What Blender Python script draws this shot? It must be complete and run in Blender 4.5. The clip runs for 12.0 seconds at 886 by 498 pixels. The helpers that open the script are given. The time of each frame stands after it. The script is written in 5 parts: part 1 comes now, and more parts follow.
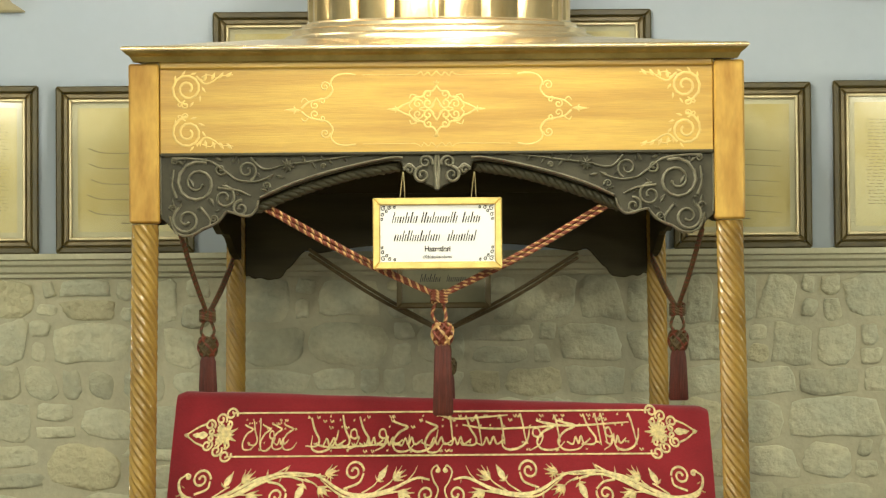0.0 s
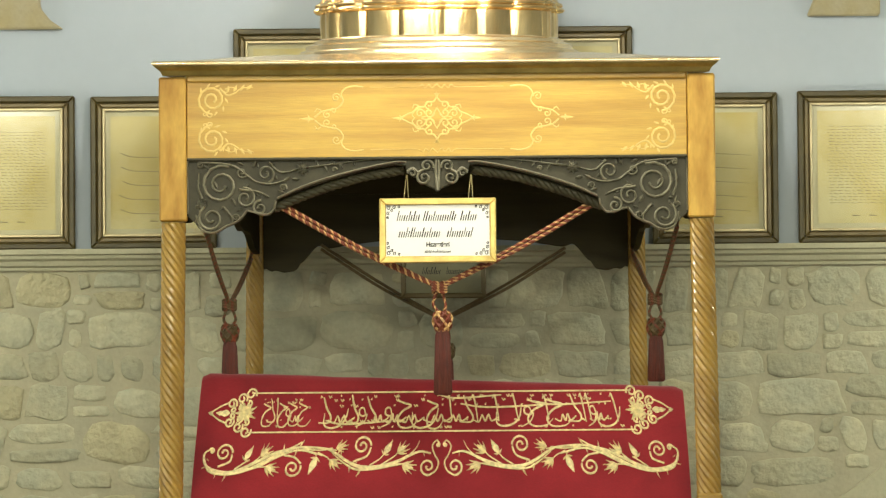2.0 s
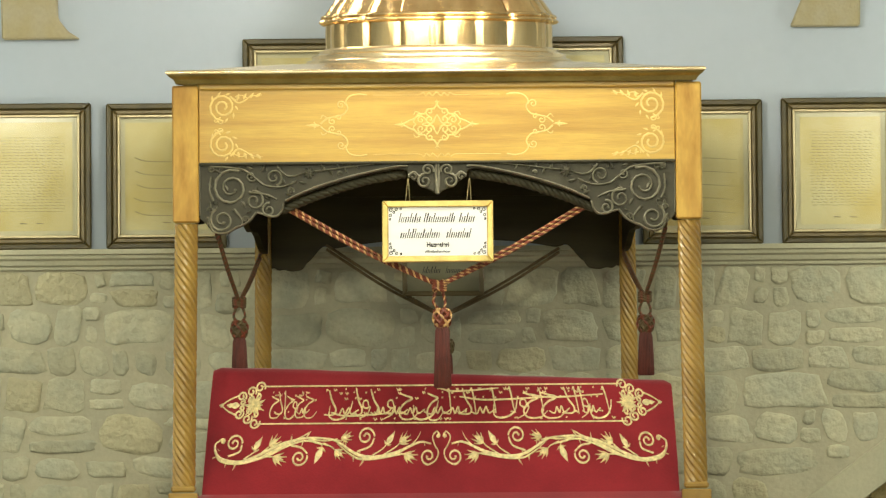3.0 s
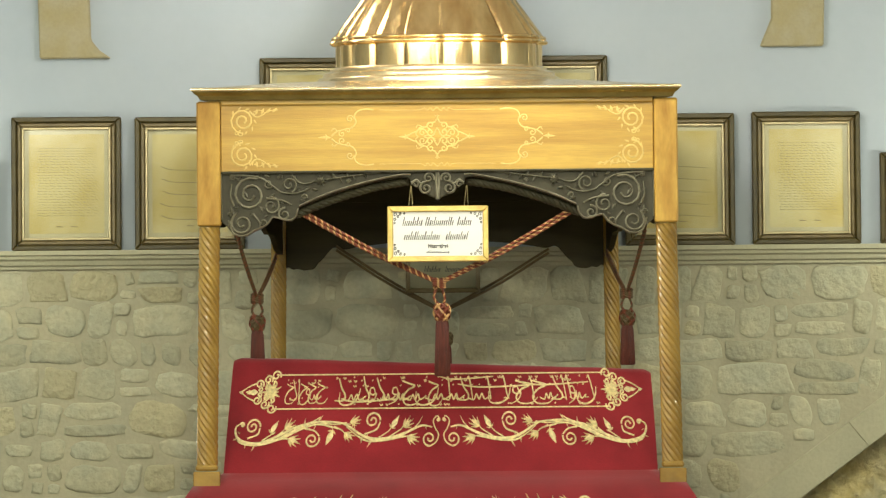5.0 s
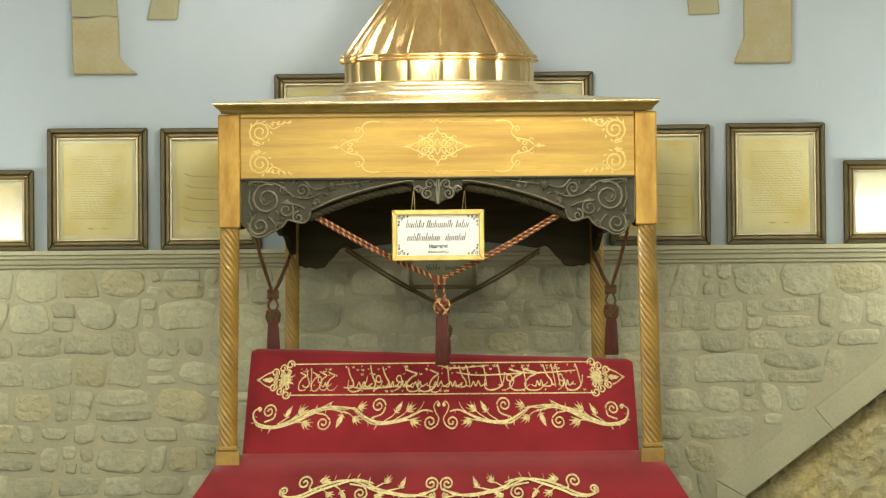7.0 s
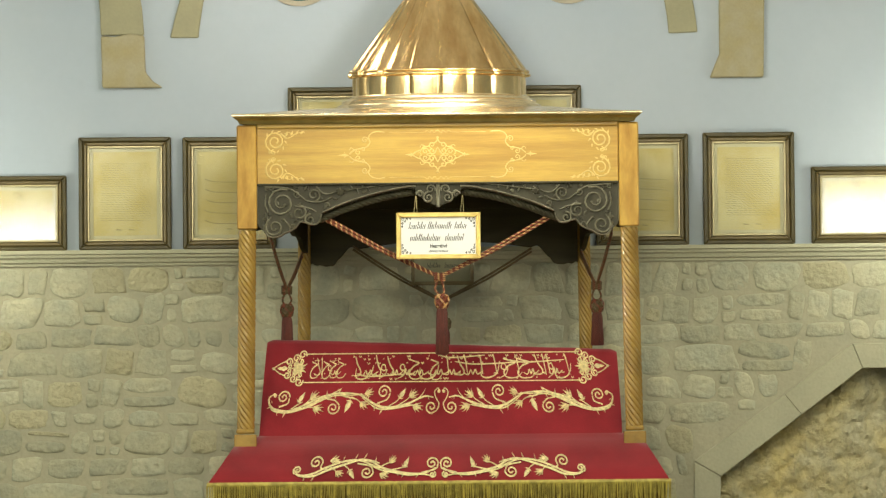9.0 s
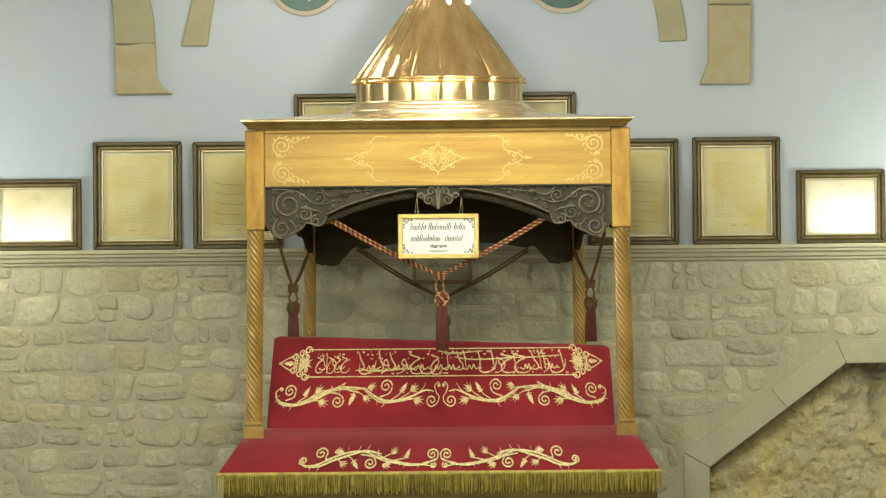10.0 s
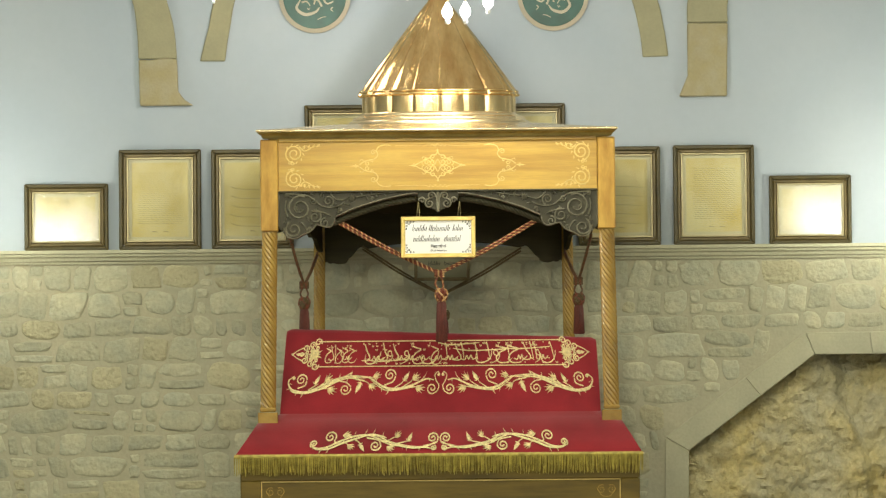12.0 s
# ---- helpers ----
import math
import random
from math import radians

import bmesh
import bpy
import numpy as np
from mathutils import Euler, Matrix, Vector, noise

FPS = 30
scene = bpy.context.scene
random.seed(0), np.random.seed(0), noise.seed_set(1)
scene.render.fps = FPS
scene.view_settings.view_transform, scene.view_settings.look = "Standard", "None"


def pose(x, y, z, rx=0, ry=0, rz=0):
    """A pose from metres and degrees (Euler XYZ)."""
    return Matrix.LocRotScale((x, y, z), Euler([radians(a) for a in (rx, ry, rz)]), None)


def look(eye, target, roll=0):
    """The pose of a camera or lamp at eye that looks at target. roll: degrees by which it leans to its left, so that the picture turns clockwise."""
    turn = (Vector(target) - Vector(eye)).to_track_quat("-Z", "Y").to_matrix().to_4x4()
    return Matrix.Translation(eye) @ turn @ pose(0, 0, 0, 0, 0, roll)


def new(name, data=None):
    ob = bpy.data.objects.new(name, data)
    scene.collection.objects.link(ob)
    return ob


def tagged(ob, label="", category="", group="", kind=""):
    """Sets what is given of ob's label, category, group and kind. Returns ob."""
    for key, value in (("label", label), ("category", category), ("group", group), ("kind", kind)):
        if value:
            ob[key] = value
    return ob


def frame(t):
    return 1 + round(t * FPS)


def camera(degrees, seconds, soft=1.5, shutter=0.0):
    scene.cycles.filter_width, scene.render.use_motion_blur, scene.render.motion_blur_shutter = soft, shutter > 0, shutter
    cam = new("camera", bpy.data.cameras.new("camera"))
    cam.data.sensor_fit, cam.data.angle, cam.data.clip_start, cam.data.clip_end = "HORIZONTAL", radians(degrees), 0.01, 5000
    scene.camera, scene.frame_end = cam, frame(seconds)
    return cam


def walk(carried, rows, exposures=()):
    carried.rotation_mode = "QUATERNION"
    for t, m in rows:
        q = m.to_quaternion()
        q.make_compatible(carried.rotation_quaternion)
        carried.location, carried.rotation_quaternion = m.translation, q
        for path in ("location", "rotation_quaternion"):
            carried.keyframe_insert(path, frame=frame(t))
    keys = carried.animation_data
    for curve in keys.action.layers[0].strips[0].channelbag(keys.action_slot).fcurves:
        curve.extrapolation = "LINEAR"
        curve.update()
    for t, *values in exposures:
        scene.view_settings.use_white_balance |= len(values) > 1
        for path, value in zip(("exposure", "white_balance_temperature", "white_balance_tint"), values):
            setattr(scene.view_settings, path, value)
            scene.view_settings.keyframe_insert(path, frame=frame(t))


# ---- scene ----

# ---- camera and its way ----
cam = camera(10.0, 12.0, soft=1.3)
ROWS = [
    (0.0, 0.008, -17.801, 1.612, 1.618, 0.048, 0.450),
    (0.5, 0.009, -18.264, 1.599, 1.590, 0.048, 0.456),
    (1.0, 0.009, -18.735, 1.588, 1.572, 0.047, 0.461),
    (1.5, 0.009, -19.213, 1.575, 1.563, 0.047, 0.466),
    (2.0, 0.009, -19.699, 1.561, 1.559, 0.046, 0.472),
    (2.5, 0.010, -20.194, 1.547, 1.558, 0.045, 0.477),
    (3.0, 0.010, -20.694, 1.534, 1.560, 0.044, 0.482),
    (5.0, 0.011, -22.773, 1.478, 1.568, 0.041, 0.501),
    (5.5, 0.011, -23.310, 1.465, 1.568, 0.041, 0.505),
    (6.0, 0.011, -23.854, 1.449, 1.567, 0.040, 0.509),
    (6.5, 0.012, -24.405, 1.434, 1.566, 0.039, 0.513),
    (7.0, 0.012, -24.962, 1.420, 1.564, 0.039, 0.517),
    (9.0, 0.013, -27.253, 1.358, 1.556, 0.037, 0.528),
    (9.5, 0.013, -27.842, 1.342, 1.556, 0.036, 0.530),
    (10.0, 0.013, -28.435, 1.326, 1.556, 0.035, 0.532),
    (10.5, 0.014, -29.034, 1.310, 1.556, 0.035, 0.533),
    (11.0, 0.014, -29.639, 1.293, 1.556, 0.034, 0.534),
    (11.5, 0.014, -30.250, 1.278, 1.555, 0.033, 0.535),
    (12.0, 0.015, -30.865, 1.261, 1.551, 0.031, 0.535),
]
walk(cam, [(t, pose(x, y, z, 90 + pitch, roll, yaw)) for t, x, y, z, pitch, yaw, roll in ROWS], [(0.0, 0.12), (6.0, 0.04), (12.0, -0.04)])

# ---- world and large lights ----
world = bpy.data.worlds.new("world")
scene.world = world
world.use_nodes = True
sky = world.node_tree.nodes.new("ShaderNodeTexSky")
sky.sky_type = "NISHITA"
sky.sun_disc = False
sky.sun_elevation = radians(40)
sky.sun_rotation = radians(180)
world.node_tree.links.new(sky.outputs[0], world.node_tree.nodes["Background"].inputs[0])
world.node_tree.nodes["Background"].inputs[1].default_value = 0.12

HALL_X, HALL_BACK, HALL_TOP = 6.6, -32.6, 5.3


def area_lamp(name, eye, target, sx, sy, power, colour):
    data = bpy.data.lights.new(name, "AREA")
    data.shape, data.size, data.size_y = "RECTANGLE", sx, sy
    data.energy, data.color = power, colour
    ob = new(name, data)
    ob.matrix_world = look(eye, target)
    return ob


def point_lamp(name, at, power, colour, radius):
    data = bpy.data.lights.new(name, "POINT")
    data.energy, data.color, data.shadow_soft_size = power, colour, radius
    ob = new(name, data)
    ob.location = at
    return ob


# unseen windows in the end wall behind the viewer, lit to glare on glass
for side, z in ((-1, 3.22), (1, 3.40)):
    area_lamp("added_window_light", (side * 5.25, HALL_BACK + 0.05, z), (side * 4.6, 0, 2.6), 1.25, 0.55, 30, (0.90, 0.95, 1.0))
# warm ceiling lamps added out of view to light tomb and wall from the front
FILL_LAMPS = ((-2.6, -4.6, 120), (2.6, -4.6, 100), (-3.4, -9.5, 330), (0.0, -9.5, 400), (3.4, -9.5, 170), (-3.4, -17.0, 540), (0.0, -17.0, 600), (3.4, -17.0, 300))
for lx, ly, power in FILL_LAMPS:
    area_lamp("added_ceiling_light", (lx, ly, HALL_TOP - 0.16), (lx * 0.8, ly + 1.2, 0), 0.7, 0.7, power, (0.98, 0.945, 0.72))
point_lamp("chandelier_light", (0.20, -0.75, 3.38), 52, (1.0, 0.95, 0.86), 0.12)
point_lamp("chandelier_light", (-0.80, 0.45, 3.58), 10, (1.0, 0.93, 0.80), 0.12)


# tall floor lamps added out of view beside the tomb, for the wall's glow
for side, power in ((-1, 37), (1, 46)):
    point_lamp("floor_lamp_light", (side * 3.04, 0.55, 2.31), power, (0.98, 0.955, 0.76), 0.10)


# ---- materials ----
def material(name, colour, rough=0.6, metal=0.0, vary=0.15, scale=8.0, fine=60.0, bump=0.1, bump_scale=None, stretch=(1, 1, 1), tint=None, sheen=0.0, coat=0.0, per_object=0.0, per_island=0.0, bump_dist=0.01, spec=0.5):
    m = bpy.data.materials.new(name)
    m.use_nodes = True
    nt = m.node_tree
    n, l = nt.nodes, nt.links
    b = n["Principled BSDF"]
    b.inputs["Roughness"].default_value = rough
    b.inputs["Metallic"].default_value = metal
    b.inputs["Sheen Weight"].default_value = sheen
    b.inputs["Coat Weight"].default_value = coat
    b.inputs["Specular IOR Level"].default_value = spec
    tc = n.new("ShaderNodeTexCoord")
    mp = n.new("ShaderNodeMapping")
    mp.inputs["Scale"].default_value = stretch
    l.new(tc.outputs["Object"], mp.inputs["Vector"])
    if per_object:
        seed, grow = n.new("ShaderNodeObjectInfo"), n.new("ShaderNodeMath")
        grow.operation = "MULTIPLY"
        grow.inputs[1].default_value = 60.0
        l.new(seed.outputs["Random"], grow.inputs[0])
        l.new(grow.outputs[0], mp.inputs["Location"])
    big, small = n.new("ShaderNodeTexNoise"), n.new("ShaderNodeTexNoise")
    for node, sc, det in ((big, scale, 4), (small, fine, 6)):
        node.inputs["Scale"].default_value = sc
        node.inputs["Detail"].default_value = det
        l.new(mp.outputs[0], node.inputs["Vector"])
    other = tint or tuple(c * (1 - 2.2 * vary) for c in colour)
    mix = n.new("ShaderNodeMix")
    mix.data_type = "RGBA"
    mix.inputs[6].default_value = (*colour, 1)
    mix.inputs[7].default_value = (*other, 1)
    ramp = n.new("ShaderNodeMapRange")
    ramp.inputs[1].default_value, ramp.inputs[2].default_value = 0.35, 0.68
    l.new(big.outputs[0], ramp.inputs[0])
    l.new(ramp.outputs[0], mix.inputs[0])
    hsv = n.new("ShaderNodeHueSaturation")
    l.new(mix.outputs[2], hsv.inputs["Color"])
    val = n.new("ShaderNodeMapRange")
    val.inputs[3].default_value, val.inputs[4].default_value = 1 - vary, 1 + vary
    l.new(small.outputs[0], val.inputs[0])
    out = val.outputs[0]
    for amount, kind in ((per_object, "ShaderNodeObjectInfo"), (per_island, "ShaderNodeNewGeometry")):
        if amount:
            info = n.new(kind)
            r = n.new("ShaderNodeMapRange")
            r.inputs[3].default_value, r.inputs[4].default_value = 1 - amount, 1 + amount
            l.new(info.outputs["Random" if kind.endswith("Info") else "Random Per Island"], r.inputs[0])
            mul = n.new("ShaderNodeMath")
            mul.operation = "MULTIPLY"
            l.new(out, mul.inputs[0]), l.new(r.outputs[0], mul.inputs[1])
            out = mul.outputs[0]
    l.new(out, hsv.inputs["Value"])
    l.new(hsv.outputs[0], b.inputs["Base Color"])
    if bump:
        bn = n.new("ShaderNodeBump")
        bn.inputs["Strength"].default_value = bump
        bn.inputs["Distance"].default_value = bump_dist
        src = small
        if bump_scale:
            src = n.new("ShaderNodeTexNoise")
            src.inputs["Scale"].default_value = bump_scale
            src.inputs["Detail"].default_value = 5
            l.new(mp.outputs[0], src.inputs["Vector"])
        l.new(src.outputs[0], bn.inputs["Height"])
        l.new(bn.outputs[0], b.inputs["Normal"])
    return m


def glowing(name, colour, strength):
    m = bpy.data.materials.new(name)
    m.use_nodes = True
    b = m.node_tree.nodes["Principled BSDF"]
    b.inputs["Base Color"].default_value = (*colour, 1)
    b.inputs["Emission Color"].default_value = (*colour, 1)
    b.inputs["Emission Strength"].default_value = strength
    return m


def pane_glass(name):
    m = bpy.data.materials.new(name)
    m.use_nodes = True
    nt = m.node_tree
    nt.nodes.remove(nt.nodes["Principled BSDF"])
    t, g, f, x = (nt.nodes.new("ShaderNode" + k) for k in ("BsdfTransparent", "BsdfGlossy", "Fresnel", "MixShader"))
    g.inputs["Roughness"].default_value = 0.06
    f.inputs["IOR"].default_value = 1.5
    nt.links.new(f.outputs[0], x.inputs[0])
    nt.links.new(t.outputs[0], x.inputs[1])
    nt.links.new(g.outputs[0], x.inputs[2])
    nt.links.new(x.outputs[0], nt.nodes["Material Output"].inputs[0])
    return m


OAK = material("honey_oak", (0.58, 0.37, 0.062), 0.36, vary=0.20, scale=3.2, fine=30, bump=0.08, stretch=(0.45, 3, 7), tint=(0.40, 0.225, 0.030), coat=0.2)
OAK_UP = material("honey_oak_upright", (0.60, 0.37, 0.075), 0.50, vary=0.18, scale=5, fine=30, bump=0.05, stretch=(3, 3, 0.9), tint=(0.37, 0.19, 0.028), spec=0.35)
TWIST = material("twisted_oak", (0.40, 0.25, 0.05), 0.24, vary=0.14, scale=7, fine=60, bump=0.04, tint=(0.25, 0.145, 0.026), coat=0.6, spec=0.7)
# oak darkened to carry the shade inside the canopy
SHADEOAK = material("shaded_oak", (0.045, 0.037, 0.013), 0.55, vary=0.15, scale=4, fine=40, bump=0.06, stretch=(0.6, 3, 5), spec=0.2)
PLINTHOAK = material("olive_oak", (0.15, 0.10, 0.014), 0.5, vary=0.2, scale=4, fine=40, bump=0.06, stretch=(0.6, 3, 5), spec=0.3)
CARVED = material("carved_dark_wood", (0.038, 0.034, 0.017), 0.5, vary=0.2, scale=12, fine=90, bump=0.12, tint=(0.060, 0.054, 0.030), spec=0.35)
RELIEF = material("carved_relief", (0.36, 0.34, 0.245), 0.28, metal=0.1, vary=0.2, scale=25, fine=110, bump=0.08, tint=(0.22, 0.205, 0.14), spec=0.9, coat=0.6)
INLAY = material("gilt_inlay", (0.78, 0.57, 0.18), 0.45, metal=0.0, vary=0.1, scale=20, fine=90, bump=0.03)
GILT = material("gilt_wood", (0.80, 0.60, 0.20), 0.33, metal=0.55, vary=0.12, scale=14, fine=80, bump=0.05)
BRASS = material("hammered_brass", (0.88, 0.66, 0.34), 0.20, metal=1.0, vary=0.16, scale=7, fine=36, bump=0.55, bump_scale=13, stretch=(1.6, 1.6, 0.30), tint=(0.66, 0.43, 0.18))
BRASS_ROOF = material("beaten_brass_sheet", (0.90, 0.76, 0.50), 0.27, metal=0.9, vary=0.10, scale=6, fine=40, bump=0.4, bump_scale=14, tint=(0.78, 0.60, 0.34))
CORNICE = material("gilt_cornice", (0.34, 0.26, 0.085), 0.22, metal=0.6, vary=0.15, scale=9, fine=60, bump=0.08, tint=(0.22, 0.16, 0.045))
VELVET = material("red_velvet", (0.26, 0.014, 0.021), 0.85, vary=0.20, scale=3, fine=140, bump=0.12, tint=(0.175, 0.008, 0.013), sheen=0.25, spec=0.2)
THREAD = material("gold_embroidery", (0.90, 0.77, 0.40), 0.5, metal=0.2, vary=0.18, scale=60, fine=260, bump=0.3)
FRINGE = material("olive_gold_fringe", (0.50, 0.41, 0.09), 0.6, vary=0.2, scale=30, fine=120, bump=0.1, per_island=0.35)
ROPE_RED = material("russet_cord", (0.24, 0.055, 0.026), 0.5, vary=0.2, scale=40, fine=200, bump=0.2)
ROPE_GOLD = material("gold_cord", (0.78, 0.48, 0.20), 0.4, vary=0.2, scale=40, fine=200, bump=0.2)
# darker cord tone; the back cord's shade is put in here
ROPE_DARK = material("darkened_cord", (0.13, 0.09, 0.035), 0.55, vary=0.2, scale=40, fine=200, bump=0.2)
TASSEL = material("maroon_tassel", (0.125, 0.024, 0.014), 0.6, vary=0.2, scale=30, fine=120, bump=0.25, stretch=(4, 4, 0.6))
PLASTER = material("pale_blue_plaster", (0.415, 0.475, 0.535), 0.85, vary=0.025, scale=1.1, fine=24, bump=0.06, tint=(0.375, 0.44, 0.51))
# for the unseen ceiling: white to bounce light and brighten the dome
WHITEPLASTER = material("white_plaster", (0.74, 0.73, 0.69), 0.85, vary=0.03, scale=1.1, fine=24, bump=0.06, tint=(0.68, 0.67, 0.63))
MORTAR = material("lime_mortar", (0.435, 0.415, 0.295), 0.95, vary=0.12, scale=3, fine=55, bump=0.45, bump_scale=34, tint=(0.385, 0.375, 0.275))
STONE = material("rubble_stone", (0.475, 0.465, 0.325), 0.9, vary=0.20, scale=6, fine=45, bump=0.65, bump_scale=24, tint=(0.39, 0.40, 0.30), per_object=0.14, bump_dist=0.03)
STONE_WARM = material("ochre_rubble_stone", (0.465, 0.44, 0.285), 0.9, vary=0.15, scale=5, fine=45, bump=0.8, bump_scale=28, tint=(0.42, 0.40, 0.265), per_object=0.10, bump_dist=0.03)
DRESSED = material("dressed_sandstone", (0.45, 0.44, 0.31), 0.85, vary=0.12, scale=4, fine=60, bump=0.22, tint=(0.40, 0.395, 0.285), per_object=0.025)
RIBSTONE = material("rib_stone", (0.33, 0.315, 0.20), 0.85, vary=0.08, scale=5, fine=60, bump=0.15, tint=(0.285, 0.275, 0.18))
CORBEL = material("corbel_stone", (0.35, 0.32, 0.215), 0.85, vary=0.12, scale=9, fine=70, bump=0.3, tint=(0.33, 0.29, 0.16))
ROCK = material("bare_rock", (0.50, 0.465, 0.31), 0.92, vary=0.30, scale=3.6, fine=34, bump=1.0, bump_scale=32, tint=(0.56, 0.47, 0.22), bump_dist=0.025)
FRAMEWOOD = material("brown_frame_moulding", (0.070, 0.054, 0.013), 0.38, vary=0.15, scale=12, fine=70, bump=0.03, spec=0.4)
FRAMEOLIVE = material("olive_gilt_moulding", (0.135, 0.10, 0.035), 0.36, metal=0.15, vary=0.15, scale=12, fine=70, bump=0.03)
FRAMEGOLD = material("gold_frame_bead", (0.52, 0.45, 0.27), 0.34, metal=0.4, vary=0.1, scale=12, fine=70, bump=0.03)
PAPER = material("aged_paper", (0.62, 0.58, 0.33), 0.8, vary=0.08, scale=4.2, fine=50, bump=0.02, tint=(0.50, 0.42, 0.16))
MOUNT = material("cream_mount", (0.56, 0.54, 0.36), 0.8, vary=0.05, scale=8, fine=60, bump=0.02)
INK = material("faded_ink", (0.31, 0.27, 0.14), 0.8, vary=0.2, scale=30, fine=90, bump=0)
BLACKINK = material("black_print", (0.015, 0.014, 0.012), 0.6, vary=0.1, scale=30, fine=90, bump=0)
WHITECARD = material("white_card", (0.88, 0.88, 0.86), 0.35, vary=0.015, scale=6, fine=40, bump=0.01)
# olive card tone that carries the canopy's shadow
SHADECARD = material("shaded_olive_card", (0.20, 0.19, 0.10), 0.4, vary=0.1, scale=6, fine=40, bump=0.01)
GREEN = material("deep_green_board", (0.025, 0.105, 0.085), 0.45, vary=0.15, scale=8, fine=60, bump=0.03)
CREAM = material("cream_paint", (0.47, 0.43, 0.34), 0.5, vary=0.06, scale=10, fine=60, bump=0.03)
WIRE = material("brass_wire", (0.55, 0.45, 0.22), 0.35, metal=0.9, vary=0.1, scale=20, fine=60, bump=0)
BULB = glowing("lit_bulb", (1.0, 0.96, 0.90), 14.0)
LAMPFACE = glowing("lit_added_lamp", (1.0, 0.90, 0.68), 6.0)
# glow in the added windows, mirrored by the framed glass
WINDOW_GLOW = glowing("window_glow", (0.86, 0.94, 1.0), 7.0)
CRYSTAL = material("cut_crystal", (0.85, 0.88, 0.90), 0.08, vary=0.02, scale=20, fine=60, bump=0, spec=1.0)
# unseen floor, kept dark so less light bounces under the canopy
FLOORSTONE = material("floor_stone", (0.20, 0.17, 0.12), 0.5, vary=0.12, scale=2, fine=40, bump=0.1)
GLASS = pane_glass("picture_glass")


# ---- building helpers ----
def link_mesh(name, bm, mats, smooth=True, sharp=64):
    bmesh.ops.recalc_face_normals(bm, faces=bm.faces)
    if smooth:
        for f in bm.faces:
            f.smooth = True
        for e in bm.edges:
            if len(e.link_faces) == 2 and e.calc_face_angle(0) > radians(sharp):
                e.smooth = False
    me = bpy.data.meshes.new(name)
    bm.to_mesh(me)
    bm.free()
    for m in mats if isinstance(mats, (list, tuple)) else [mats]:
        me.materials.append(m)
    return new(name, me)


def thing(name, at, label, category, group="", kind=""):
    ob = new(name)
    ob.empty_display_size = 0.1
    ob.location = at
    return tagged(ob, label, category, group, kind)


def part(name, bm, mats, parent, label="", smooth=True):
    ob = link_mesh(name, bm, mats, smooth)
    ob.parent = parent
    ob.matrix_parent_inverse = parent.matrix_basis.inverted()
    return tagged(ob, label)


def solid(name, bm, mats, label, category="", kind="", smooth=True, group=""):
    return tagged(link_mesh(name, bm, mats, smooth), label, category, group, kind)


def bevelled(bm, width, seg=1):
    if width:
        bmesh.ops.bevel(bm, geom=[e for e in bm.edges if e.calc_face_angle(0) > 0.5], offset=width, segments=seg, affect="EDGES", profile=0.6)
    return bm


def hexa(corners, bevel=0.0, seg=1, bm=None):
    """A six-sided block: four corners of its low face in a ring, then four of its high face."""
    one = bmesh.new()
    v = [one.verts.new(c) for c in corners]
    for ids in ((3, 2, 1, 0), (4, 5, 6, 7), (0, 1, 5, 4), (1, 2, 6, 5), (2, 3, 7, 6), (3, 0, 4, 7)):
        one.faces.new([v[i] for i in ids])
    bmesh.ops.recalc_face_normals(one, faces=one.faces)
    bevelled(one, bevel, seg)
    return joined(bm, one) if bm else one


def joined(bm, one):
    me = bpy.data.meshes.new("tmp")
    one.to_mesh(me)
    one.free()
    bm.from_mesh(me)
    bpy.data.meshes.remove(me)
    return bm


def block(x0, x1, y0, y1, z0, z1, bevel=0.0, seg=1, bm=None):
    return hexa([(x0, y0, z0), (x1, y0, z0), (x1, y1, z0), (x0, y1, z0), (x0, y0, z1), (x1, y0, z1), (x1, y1, z1), (x0, y1, z1)], bevel, seg, bm)


def extruded(outline, y0, y1, bevel=0.0, bm=None):
    """A plate with an outline in x and z, from y0 (front) to y1."""
    one = bmesh.new()
    front = [one.verts.new((x, y0, z)) for x, z in outline]
    back = [one.verts.new((x, y1, z)) for x, z in outline]
    n = len(outline)
    one.faces.new(front)
    one.faces.new(back[::-1])
    for i in range(n):
        one.faces.new((front[i], back[i], back[(i + 1) % n], front[(i + 1) % n]))
    bmesh.ops.recalc_face_normals(one, faces=one.faces)
    if bevel:
        bmesh.ops.bevel(one, geom=[e for e in one.edges if e.calc_face_angle(0) > 0.6], offset=bevel, segments=1, affect="EDGES")
    bmesh.ops.triangulate(one, faces=[f for f in one.faces if len(f.verts) > 4])
    return joined(bm, one) if bm else one


def revolved(profile, at, n=32, lobes=0, depth=0.0, bm=None, oval=1.0):
    """A turned body round an upright axis; profile of (radius, z); lobes swell its outline."""
    bm = bm or bmesh.new()
    rings = []
    for r, z in profile:
        ring = []
        for i in range(n):
            a = 2 * math.pi * i / n
            k = 1 - depth + depth * abs(math.sin(lobes * a / 2)) ** 0.7 if lobes else 1
            ring.append(bm.verts.new((at[0] + r * k * math.cos(a), at[1] + oval * r * k * math.sin(a), at[2] + z)))
        rings.append(ring)
    for a, b in zip(rings, rings[1:]):
        for i in range(n):
            bm.faces.new((a[i], a[(i + 1) % n], b[(i + 1) % n], b[i]))
    bm.faces.new(rings[0][::-1])
    bm.faces.new(rings[-1])
    return bm


